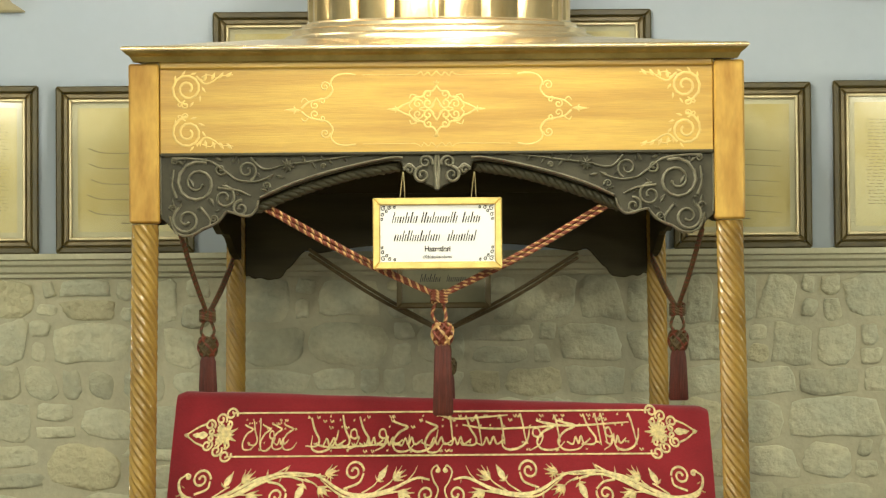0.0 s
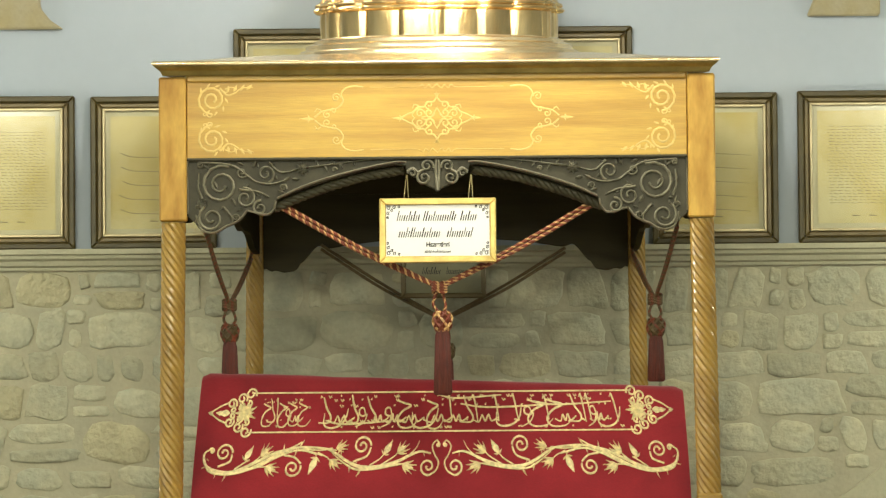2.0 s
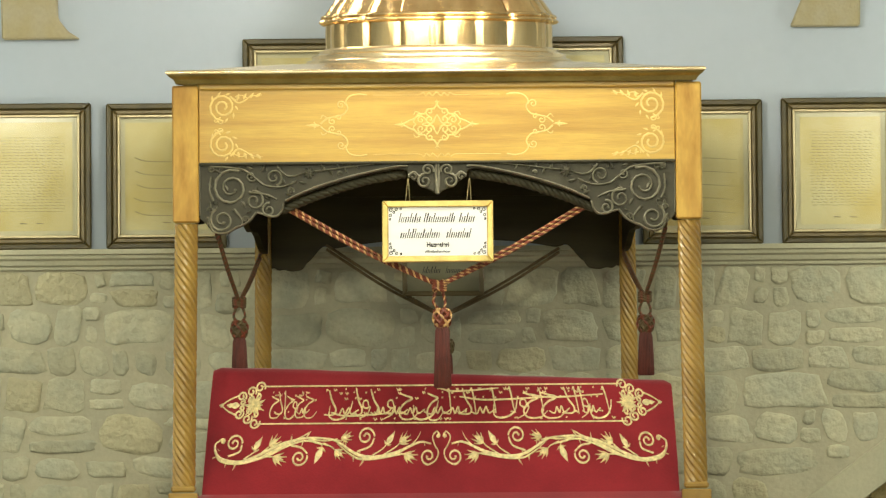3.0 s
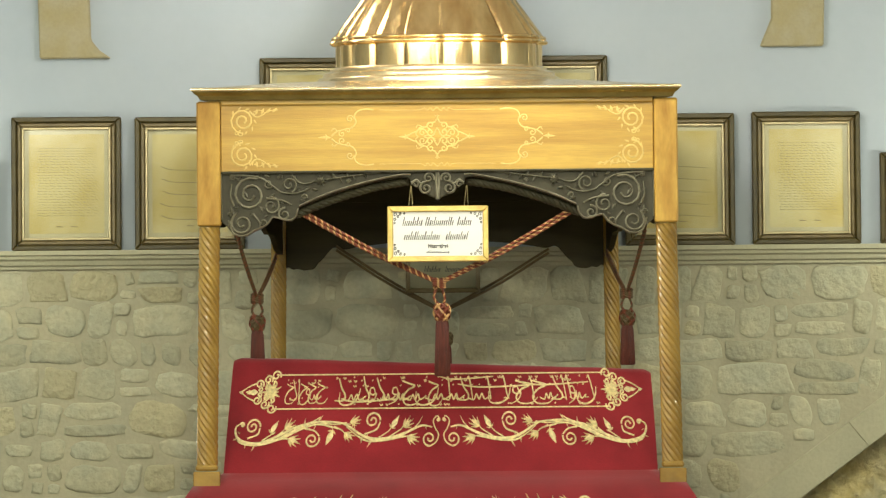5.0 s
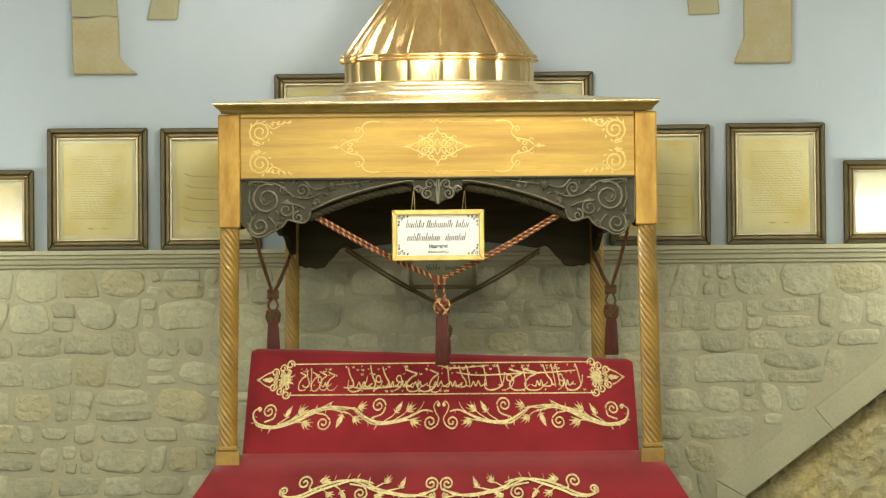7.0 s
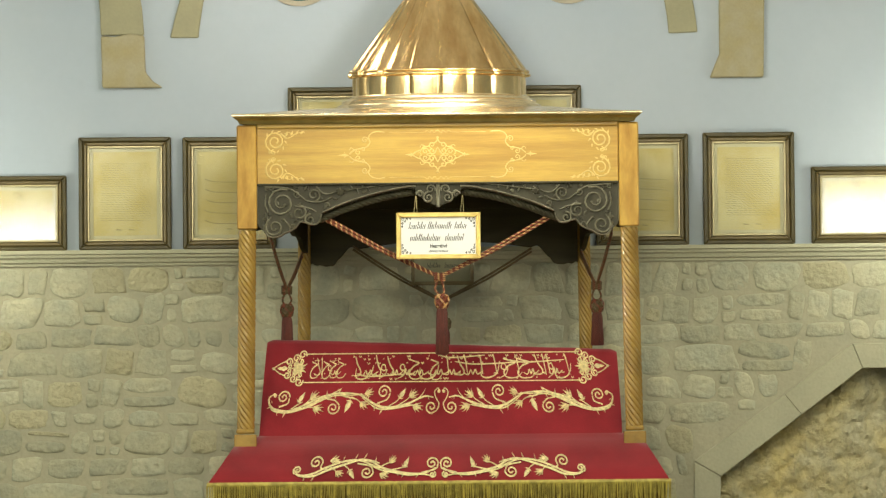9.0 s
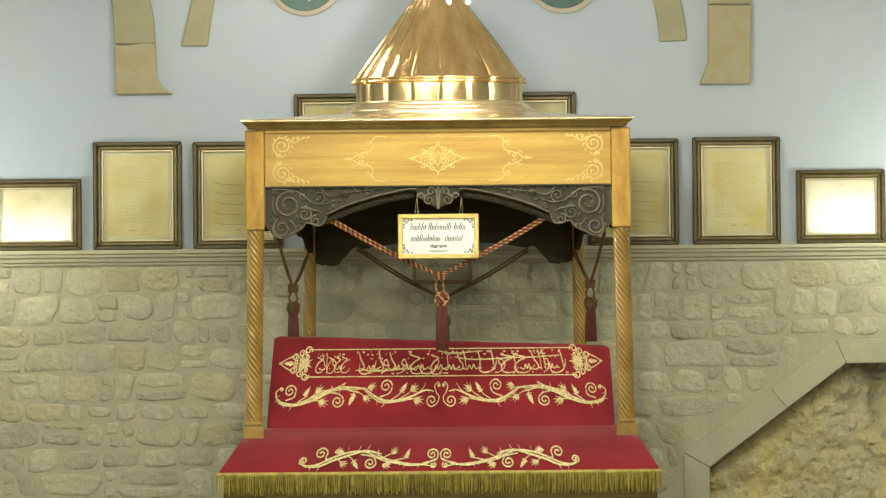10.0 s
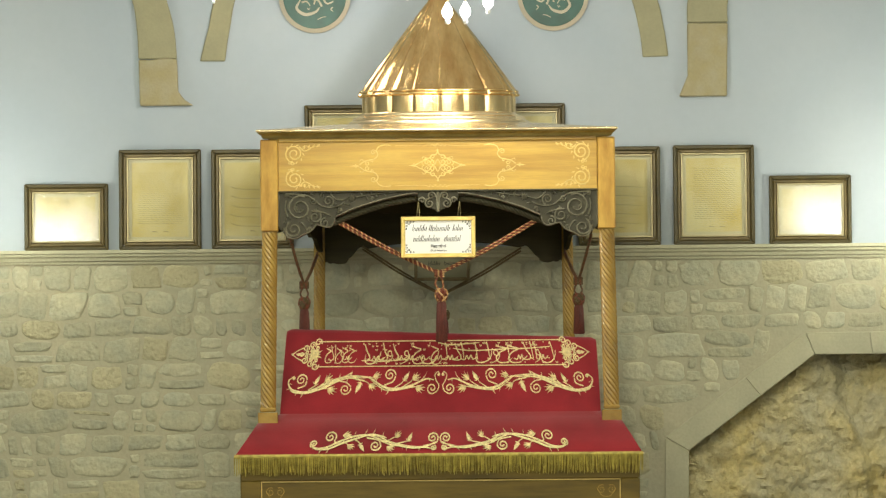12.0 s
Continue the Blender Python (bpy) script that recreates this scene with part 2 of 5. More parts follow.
def tube(bm, pts, radius, sides=6, mat=0):
    """A round bar along points."""
    pts = [Vector(p) for p in pts]
    rings = []
    side = None
    for i, p in enumerate(pts):
        d = (pts[min(i + 1, len(pts) - 1)] - pts[max(i - 1, 0)]).normalized()
        side = d.orthogonal() if side is None else (side - d * side.dot(d))
        side.normalize()
        up = d.cross(side)
        r = radius[i] if isinstance(radius, (list, tuple)) else radius
        rings.append([bm.verts.new(p + (side * math.cos(a) + up * math.sin(a)) * r) for a in (2 * math.pi * k / sides for k in range(sides))])
    for a, b in zip(rings, rings[1:]):
        for k in range(sides):
            bm.faces.new((a[k], a[(k + 1) % sides], b[(k + 1) % sides], b[k])).material_index = mat
    bm.faces.new(rings[0][::-1]).material_index = mat
    bm.faces.new(rings[-1]).material_index = mat
    return bm


def smooth_path(keys, n=10):
    """Points along a smooth line through the keys."""
    keys = [Vector(k) for k in keys]
    ext = [2 * keys[0] - keys[1], *keys, 2 * keys[-1] - keys[-2]]
    out = []
    for i in range(1, len(ext) - 2):
        p0, p1, p2, p3 = ext[i - 1:i + 3]
        for k in range(n):
            t = k / n
            out.append(0.5 * ((2 * p1) + (p2 - p0) * t + (2 * p0 - 5 * p1 + 4 * p2 - p3) * t * t + (3 * p1 - p0 - 3 * p2 + p3) * t ** 3))
    return out + [keys[-1]]


def rope(bm, pts, radius, twist=0.05, mats=(0, 1)):
    """A laid cord: strands that wind round the path."""
    pts = [Vector(p) for p in pts]
    dense = [pts[0]]
    for a, b in zip(pts, pts[1:]):
        steps = max(1, int((b - a).length / (twist / 7)))
        dense += [a.lerp(b, k / steps) for k in range(1, steps + 1)]
    run, strands = 0.0, [[], [], []]
    for i, p in enumerate(dense):
        d = (dense[min(i + 1, len(dense) - 1)] - dense[max(i - 1, 0)]).normalized()
        side = d.cross(Vector((0, 1, 0.02))).normalized()
        up = d.cross(side)
        run += (p - dense[i - 1]).length if i else 0
        for k in range(3):
            a = 2 * math.pi * (run / twist + k / 3)
            strands[k].append(p + (side * math.cos(a) + up * math.sin(a)) * radius * 0.52)
    for k in range(3):
        tube(bm, strands[k], radius * 0.56, 6, mats[1] if k == 0 else mats[0])
    return bm


def stroke(bm, pts, w0, w1, to3, h, wmid=None):
    """A raised line with a rounded back on a surface; to3(u, v, height) gives the place."""
    n = len(pts)
    rows = []
    for i, (u, v) in enumerate(pts):
        a, b = pts[max(i - 1, 0)], pts[min(i + 1, n - 1)]
        du, dv = b[0] - a[0], b[1] - a[1]
        m = math.hypot(du, dv) or 1e-6
        nu, nv = -dv / m, du / m
        s = i / max(1, n - 1)
        w = w0 + (w1 - w0) * s
        if wmid:
            w = w0 * (1 - s) ** 2 + 2 * wmid * s * (1 - s) * 1.4 + w1 * s * s
        w /= 2
        rows.append([bm.verts.new(to3(u + nu * w * k, v + nv * w * k, hh)) for k, hh in ((-1, -0.0005), (-0.62, h * 0.8), (0, h), (0.62, h * 0.8), (1, -0.0005))])
    for a, b in zip(rows, rows[1:]):
        for k in range(4):
            bm.faces.new((a[k], a[k + 1], b[k + 1], b[k]))
    bm.faces.new(rows[0])
    bm.faces.new(rows[-1][::-1])
    return bm


def spiral(cu, cv, r0, r1, a0, turns, n=22):
    """Points of a curl from radius r0 to r1 round a centre; angles in degrees, turns signed."""
    return [(cu + (r0 + (r1 - r0) * k / n) * math.cos(radians(a0 + 360 * turns * k / n)), cv + (r0 + (r1 - r0) * k / n) * math.sin(radians(a0 + 360 * turns * k / n))) for k in range(n + 1)]


def path2(*keys, n=7):
    return [(p.x, p.y) for p in smooth_path([(u, v, 0) for u, v in keys], n)]


def leaf(bm, u, v, angle, length, width, to3, h):
    """A pointed leaf or bud, raised along its middle."""
    c, s = math.cos(radians(angle)), math.sin(radians(angle))
    prof = ((0, 0.12), (0.25, 0.85), (0.45, 1.0), (0.7, 0.62), (1, 0.02))
    rows = []
    for t, w in prof:
        row = []
        for k, hh in ((-1, -0.0005), (0, h), (1, -0.0005)):
            lu, lv = t * length, k * w * width / 2
            row.append(bm.verts.new(to3(u + lu * c - lv * s, v + lu * s + lv * c, hh)))
        rows.append(row)
    for a, b in zip(rows, rows[1:]):
        for k in range(2):
            bm.faces.new((a[k], a[k + 1], b[k + 1], b[k]))
    return bm


def mirrored(fn):
    """Both halves of a pattern that is the same on either side of u = 0."""
    for sgn in (1, -1):
        fn(lambda pts: [(sgn * u, v) for u, v in pts], sgn)


def on_plane(y, x_mid=0.0):
    return lambda u, v, h: (x_mid + u, y - h, v)


# ---- hall ----
WALL_Y = 1.30        # face of the rubble wall
PAINT_Y = 1.36       # face of the painted wall above the ledge
LEDGE_Z = 2.143

bm = block(-HALL_X - 0.3, HALL_X + 0.3, HALL_BACK - 0.3, 2.4, -0.2, 0.0)
solid("floor", bm, FLOORSTONE, "unseen stone floor of the tomb hall, dark to cut bounced light", "floor", "structure", False)
bm = block(-HALL_X - 0.3, HALL_X + 0.3, HALL_BACK - 0.3, 2.4, HALL_TOP, HALL_TOP + 0.2)
solid("ceiling", bm, WHITEPLASTER, "unseen plastered ceiling of the hall, white to bounce light", "ceiling", "structure", False)
bm = block(-HALL_X - 0.3, HALL_X + 0.3, PAINT_Y, 2.1, LEDGE_Z - 0.05, HALL_TOP)
solid("wall_north", bm, PLASTER, "pale blue-white painted plaster wall above a stone ledge", "wall", "structure", False)
for side, nm in ((-1, "wall_west"), (1, "wall_east")):
    bm = block(*sorted((side * HALL_X, side * (HALL_X + 0.3))), HALL_BACK - 0.3, 2.1, 0, HALL_TOP)
    solid(nm, bm, PLASTER, "pale plastered side wall of the hall", "wall", "structure", False)

# end wall with two windows added for the glare on the outer frames
bm = bmesh.new()
W0, W1 = 4.6, 5.9
SILLS = {-1: (2.92, 3.52), 1: (3.05, 3.75)}
spans = [(-HALL_X, -W1, 0, HALL_TOP), (-W0, W0, 0, HALL_TOP), (W1, HALL_X, 0, HALL_TOP)]
for side, (z0, z1) in SILLS.items():
    a, b = sorted((side * W0, side * W1))
    spans += [(a, b, 0, z0), (a, b, z1, HALL_TOP)]
for x0, x1, z0, z1 in spans:
    block(x0, x1, HALL_BACK - 0.3, HALL_BACK, z0, z1, bm=bm)
solid("wall_south", bm, PLASTER, "pale plastered end wall with two windows", "wall", "structure", False)
for side, nm in ((-1, "glare_window_1"), (1, "glare_window_2")):
    z0, z1 = SILLS[side]
    win = thing(nm, (side * 5.25, HALL_BACK - 0.2, z0), "small unseen window placed to glare on the framed glass", "window", kind="structure")
    a, b = sorted((side * W0, side * W1))
    part("glow_panel", block(a, b, HALL_BACK - 0.29, HALL_BACK - 0.27, z0, z1), WINDOW_GLOW, win, smooth=False)
    for xa, xb, za, zb in ((a, a + 0.06, z0, z1), (b - 0.06, b, z0, z1), (a + 0.06, b - 0.06, z0, z0 + 0.06), (a + 0.06, b - 0.06, z1 - 0.06, z1), ((a + b) / 2 - 0.03, (a + b) / 2 + 0.03, z0 + 0.06, z1 - 0.06)):
        part("window_frame", block(xa, xb, HALL_BACK - 0.24, HALL_BACK - 0.18, za, zb, 0.004), CREAM, win, smooth=False)

# housings of the added, unseen ceiling lamps over the hall
for lx, ly, power in FILL_LAMPS:
    lamp = thing("added_ceiling_lamp", (lx, ly, HALL_TOP), "square ceiling lamp added out of view, with a warm lit face", "lamp", "ceiling lamps of the hall")
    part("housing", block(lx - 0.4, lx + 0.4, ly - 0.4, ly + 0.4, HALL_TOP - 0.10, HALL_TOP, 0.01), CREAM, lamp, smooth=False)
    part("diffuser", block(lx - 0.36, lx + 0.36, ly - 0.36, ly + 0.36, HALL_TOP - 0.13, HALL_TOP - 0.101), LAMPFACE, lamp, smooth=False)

# rubble wall: mortar body with a niche that rises from the floor
NICHE_IN = [(1.545, 0.0), (1.555, 0.838), (2.360, 1.440), (3.44, 1.440), (4.245, 0.838), (4.255, 0.0)]
NICHE_OUT = [(1.395, 0.0), (1.405, 0.925), (2.302, 1.582), (3.498, 1.582), (4.395, 0.925), (4.405, 0.0)]
body = [(-HALL_X, 0.0)] + NICHE_IN + [(HALL_X, 0.0), (HALL_X, LEDGE_Z - 0.06), (-HALL_X, LEDGE_Z - 0.06)]
stone_wall = solid("wall_rubble", extruded(body, WALL_Y, 1.62), MORTAR, "rubble stone wall with wide lime mortar joints", "wall", "structure", False)

# stone ledge with a moulded front
prof = [(1.62, 2.143), (1.225, 2.143), (1.222, 2.122), (1.238, 2.117), (1.240, 2.103), (1.256, 2.094), (1.262, 2.075), (1.278, 2.068), (1.281, 2.055), (1.62, 2.055)]
bm = bmesh.new()
ends = [[bm.verts.new((x, y, z)) for y, z in prof] for x in (-HALL_X, HALL_X)]
bm.faces.new(ends[0]), bm.faces.new(ends[1][::-1])
for i in range(len(prof)):
    j = (i + 1) % len(prof)
    bm.faces.new((ends[0][i], ends[1][i], ends[1][j], ends[0][j]))
solid("ledge", bm, DRESSED, "moulded pale stone ledge along the wall", "ledge", "structure", False)

# rock at the back of the niche
bm = bmesh.new()
nx, nz = 170, 84
grid = []
for j in range(nz + 1):
    row = []
    for i in range(nx + 1):
        x, z = 1.48 + 2.84 * i / nx, -0.02 + 1.54 * j / nz
        p = Vector((x * 2.1, z * 2.1, 3.1))
        d = 0.045 * noise.noise(p) + 0.032 * noise.noise(p * 2.7) + 0.034 * noise.noise(p * 6.3) + 0.030 * noise.noise(p * 14)
        k = min(1.0, max(0.0, (x + 0.30 * z - 2.86 + 0.10 * noise.noise(p * 1.6)) / 0.10))
        d += 0.10 * k * k * (3 - 2 * k) + 0.020 * noise.noise(p * 27)
        row.append(bm.verts.new((x, 1.47 + d, z)))
    grid.append(row)
for j in range(nz):
    for i in range(nx):
        bm.faces.new((grid[j][i], grid[j][i + 1], grid[j + 1][i + 1], grid[j + 1][i]))
solid("niche_rock", bm, ROCK, "rough bare rock face inside the wall niche", "rock", "structure")

# dressed stones round the niche
surround = thing("niche_surround", (1.6, WALL_Y, 0), "dressed stone surround of the angled wall niche", "stone surround", kind="structure")


def band_stone(o0, o1, i0, i1):
    part("stone", extruded([o0, o1, i1, i0], WALL_Y - 0.014, 1.56, 0.004), DRESSED, surround, smooth=False)


def split(a, b, t):
    return (a[0] + (b[0] - a[0]) * t, a[1] + (b[1] - a[1]) * t)


for k in range(5):
    cuts = (0, 0.995) if k in (0, 4) else (0.001, 0.57, 0.999) if k in (1, 3) else (0.001, 0.34, 0.70, 0.999)
    for t0, t1 in zip(cuts, cuts[1:]):
        t1 -= 0.0012
        band_stone(split(NICHE_OUT[k], NICHE_OUT[k + 1], t0), split(NICHE_OUT[k], NICHE_OUT[k + 1], t1), split(NICHE_IN[k], NICHE_IN[k + 1], t0), split(NICHE_IN[k], NICHE_IN[k + 1], t1))


# vault ribs on the painted wall; outer pair flattened to fit the camera's view
def rib(name, left, right, proud, mat, label, foot=None):
    """A rib whose two edges run through (x, z) keys from its foot upwards."""
    l, r = path2(*left, n=6), path2(*right, n=6)
    ob = thing(name, ((left[0][0] + right[0][0]) / 2, PAINT_Y, left[0][1]), label, "vault rib", kind="structure")
    part("shaft", extruded(l + r[::-1], PAINT_Y - proud, PAINT_Y + 0.05, 0.006), mat, ob, smooth=False)
    if foot:
        part("corbel", extruded(foot, PAINT_Y - proud - 0.012, PAINT_Y + 0.05, 0.008), CORBEL, ob, "marbled stone corbel", smooth=False)


rib("rib_1", [(-1.922, 3.36), (-1.932, 3.55), (-1.965, 3.75), (-2.10, 4.13), (-2.36, 4.67)], [(-1.677, 3.36), (-1.695, 3.55), (-1.745, 3.75), (-1.87, 4.13), (-2.11, 4.67)], 0.03, RIBSTONE, "beige stone rib curving up from a corbel",
    [(-1.922, 3.357), (-1.915, 3.062), (-1.574, 3.062), (-1.628, 3.098), (-1.670, 3.150), (-1.677, 3.357), (-1.75, 3.368), (-1.85, 3.352)])
rib("rib_2", [(1.574, 3.56), (1.582, 3.72), (1.67, 4.13), (1.89, 4.67)], [(1.832, 3.56), (1.840, 3.72), (1.945, 4.13), (2.19, 4.67)], 0.03, RIBSTONE, "beige stone rib curving up from a corbel",
    [(1.574, 3.557), (1.574, 3.225), (1.518, 3.090), (1.822, 3.090), (1.826, 3.27), (1.832, 3.557)])
rib("rib_3", [(-1.531, 3.344), (-1.505, 3.45), (-1.474, 3.564), (-1.435, 3.746), (-1.31, 4.10), (-0.96, 4.65)], [(-1.371, 3.342), (-1.357, 3.45), (-1.337, 3.564), (-1.300, 3.745), (-1.18, 4.07), (-0.82, 4.54)], 0.02, RIBSTONE, "slim beige stone rib on the wall")
rib("rib_4", [(1.289, 3.344), (1.280, 3.44), (1.264, 3.539), (1.220, 3.72), (1.09, 4.07), (0.74, 4.54)], [(1.452, 3.349), (1.442, 3.44), (1.425, 3.539), (1.384, 3.72), (1.24, 4.10), (0.88, 4.65)], 0.02, RIBSTONE, "slim beige stone rib on the wall")


# ---- tomb: plinth, cover, canopy ----
def fx(x, y):
    """x across the tomb, narrowed towards the wall to fit the camera's view."""
    return -0.022 + 0.030 * y + x * (1 - 0.2435 * y)


# wooden plinth
plinth = thing("tomb_plinth", (-0.02, 0.45, 0), "olive-brown oak tomb plinth with gilt-lined front panel", "plinth")


def slab(w, y0, y1, z0, z1, bevel=0.004):
    return hexa([(fx(-w, y0), y0, z0), (fx(w, y0), y0, z0), (fx(w, y1), y1, z0), (fx(-w, y1), y1, z0), (fx(-w, y0), y0, z1), (fx(w, y0), y0, z1), (fx(w, y1), y1, z1), (fx(-w, y1), y1, z1)], bevel)


part("body", slab(1.135, -0.245, 1.16, 0.10, 0.85), PLINTHOAK, plinth, smooth=False)
part("foot_rail", slab(1.17, -0.29, 1.19, 0.0, 0.099, 0.01), PLINTHOAK, plinth, smooth=False)
part("top_rail", block(-1.226, 1.182, -0.272, -0.246, 0.698, 0.848, 0.004), PLINTHOAK, plinth, smooth=False)
part("bottom_rail", block(-1.226, 1.182, -0.272, -0.246, 0.10, 0.22, 0.004), PLINTHOAK, plinth, smooth=False)
for x0, x1 in ((-1.226, -1.108), (1.068, 1.182)):
    part("stile", block(x0, x1, -0.272, -0.246, 0.222, 0.696, 0.004), PLINTHOAK, plinth, smooth=False)
bm = bmesh.new()
for x0, x1, z0, z1 in ((-1.106, 1.066, 0.688, 0.695), (-1.106, 1.066, 0.224, 0.230), (-1.106, -1.100, 0.232, 0.686), (1.060, 1.066, 0.232, 0.686)):
    block(x0, x1, -0.256, -0.246, z0, z1, bm=bm)
part("gilt_line", bm, INLAY, plinth, "thin gilt line round the panel", smooth=False)
for sgn in (-1, 1):
    bm = bmesh.new()
    to3 = on_plane(-0.247, -0.02 + sgn * 1.0)
    for su in (1, -1):
        stroke(bm, [(su * u, v) for u, v in spiral(0.03, 0.630, 0.028, 0.006, 120, -1.5)], 0.0032, 0.002, to3, 0.002)
        stroke(bm, [(su * u, v) for u, v in path2((0.0, 0.585), (0.03, 0.595), (0.055, 0.635))], 0.0032, 0.002, to3, 0.002)
    part("gilt_scroll", bm, OAK, plinth)

# velvet cover: sloping top over the coffin, shelf and skirt
cover = thing("velvet_tomb_cover", (-0.02, 0.45, 0.9), "crimson velvet tomb cover embroidered in gold with fringe", "tomb cover")


def ridge_z(s):
    return 1.590 - 0.0335 * s


bm = bmesh.new()
NX = 72
rows = []
prof = [(0.10, 0.0), (0.14, 0.114), (0.20, 0.286), (0.27, 0.486), (0.34, 0.686), (0.40, 0.857), (0.435, 0.957), (0.452, 0.992), (0.47, 1.0), (0.55, 1.0), (0.58, 0.985), (0.70, 0.6), (0.90, 0.0)]
for y, k in prof:
    row = []
    for i in range(NX + 1):
        s = -1 + 2 * i / NX
        zt = ridge_z(s)
        z = 1.095 + (zt - 1.095) * k
        w = 1.005 + 0.068 * k
        edge = max(0.0, abs(s) - 0.985) / 0.015
        z -= 0.012 * edge ** 2 * k
        wob = 0.004 * noise.noise(Vector((s * 5, y * 6, 1.3)))
        row.append(bm.verts.new((fx(w * s, y), y + wob, z + wob)))
    rows.append(row)
for a, b in zip(rows, rows[1:]):
    for i in range(NX):
        bm.faces.new((a[i], a[i + 1], b[i + 1], b[i]))
bm.faces.new([r[0] for r in rows])
bm.faces.new([r[-1] for r in rows][::-1])
part("sloping_cloth", bm, VELVET, cover)


def ring_points(w, y0, y1, z, n=30, m=14, fold=0.0, droop=0.0):
    pts = []
    for i in range(n):
        pts.append((-w + 2 * w * i / n, y0))
    for i in range(m):
        pts.append((w, y0 + (y1 - y0) * i / m))
    for i in range(n):
        pts.append((w - 2 * w * i / n, y1))
    for i in range(m):
        pts.append((-w, y1 - (y1 - y0) * i / m))
    out = []
    for x, y in pts:
        f = fold * noise.noise(Vector((x * 6, y * 6, z)))
        corner = max(0.0, abs(x) / w - 0.9) * 10
        out.append((fx(x, y), y + f, z + f * 0.5 - droop * corner * corner))
    return out


loops = [ring_points(1.000, 0.08, 0.92, 1.100), ring_points(1.010, 0.055, 0.95, 1.088), ring_points(1.04, 0.02, 0.98, 1.068, fold=0.004), ring_points(1.090, -0.060, 1.06, 1.046, fold=0.004), ring_points(1.105, -0.13, 1.09, 0.992, fold=0.014), ring_points(1.122, -0.21, 1.12, 0.929, fold=0.014), ring_points(1.142, -0.290, 1.16, 0.862, fold=0.008), ring_points(1.148, -0.300, 1.17, 0.838, fold=0.004)]
bm = bmesh.new()
loops = [[bm.verts.new(p) for p in lp] for lp in loops]
for a, b in zip(loops, loops[1:]):
    for i in range(len(a)):
        j = (i + 1) % len(a)
        bm.faces.new((a[i], a[j], b[j], b[i]))
part("skirt_cloth", bm, VELVET, cover)


def on_slope(u, v, h):
    """On the sloping cloth: u across, v the height."""
    k = (v - 1.095) / (ridge_z(u) - 1.095)
    y = 0.10 + 0.35 * k
    return (fx(u, y), y - 0.80 * (h + 0.003), v + 0.60 * (h + 0.003))


def on_skirt(u, v, h):
    """On the sloping front of the skirt."""
    k = (1.046 - v) / 0.184
    y = -0.060 - 0.230 * k
    return (fx(u, y), y - 0.55 * (h + 0.010), v + 0.84 * (h + 0.010))


# vine embroidery
def vine(to3, base, L, H, strands, curls, buds, flowers, thorns):
    """A mirrored scrolling vine; keys in hundredths of its half length and of its height."""
    bm = bmesh.new()

    def half(put, sgn):
        def at(u, v):
            return (u * L / 100, base + v * H / 100)

        def turn(a):
            return a if sgn > 0 else 180 - a

        for w0, w1, wm, keys in strands:
            stroke(bm, put(path2(*[at(u, v) for u, v in keys], n=9)), w0, w1, to3, 0.004, wm and 0.75 * wm)
        for u, v, r, a0, turns in curls:
            cu, cv = at(u, v)
            pts = spiral(cu, cv, r, r * 0.20, a0, turns, 26)
            stroke(bm, put(pts), 0.0085, 0.0075, to3, 0.0045)
            leaf(bm, sgn * pts[-1][0] - 0.005, pts[-1][1], 0, 0.011, 0.011, to3, 0.005)
        for u, v, a, ln in buds:
            cu, cv = at(u, v)
            leaf(bm, sgn * cu, cv, turn(a), ln, ln * 0.40, to3, 0.006)
            for d in (-62, 62):
                leaf(bm, sgn * cu, cv, turn(a + d), ln * 0.34, ln * 0.12, to3, 0.005)
        for u, v, a, ln in flowers:
            cu, cv = at(u, v)
            leaf(bm, sgn * cu, cv, turn(a), ln * 0.8, ln * 0.42, to3, 0.006)
            for d, k in ((-34, 0.80), (-15, 1.0), (5, 1.05), (24, 0.95), (44, 0.72)):
                leaf(bm, sgn * cu, cv, turn(a + d), ln * k, ln * 0.17, to3, 0.005)
        for u, v, a, ln in thorns:
            cu, cv = at(u, v)
            leaf(bm, sgn * cu, cv, turn(a), ln, ln * 0.24, to3, 0.005)

    mirrored(half)
    part("vine_embroidery", bm, THREAD, cover, "gold scrolling vine embroidery")


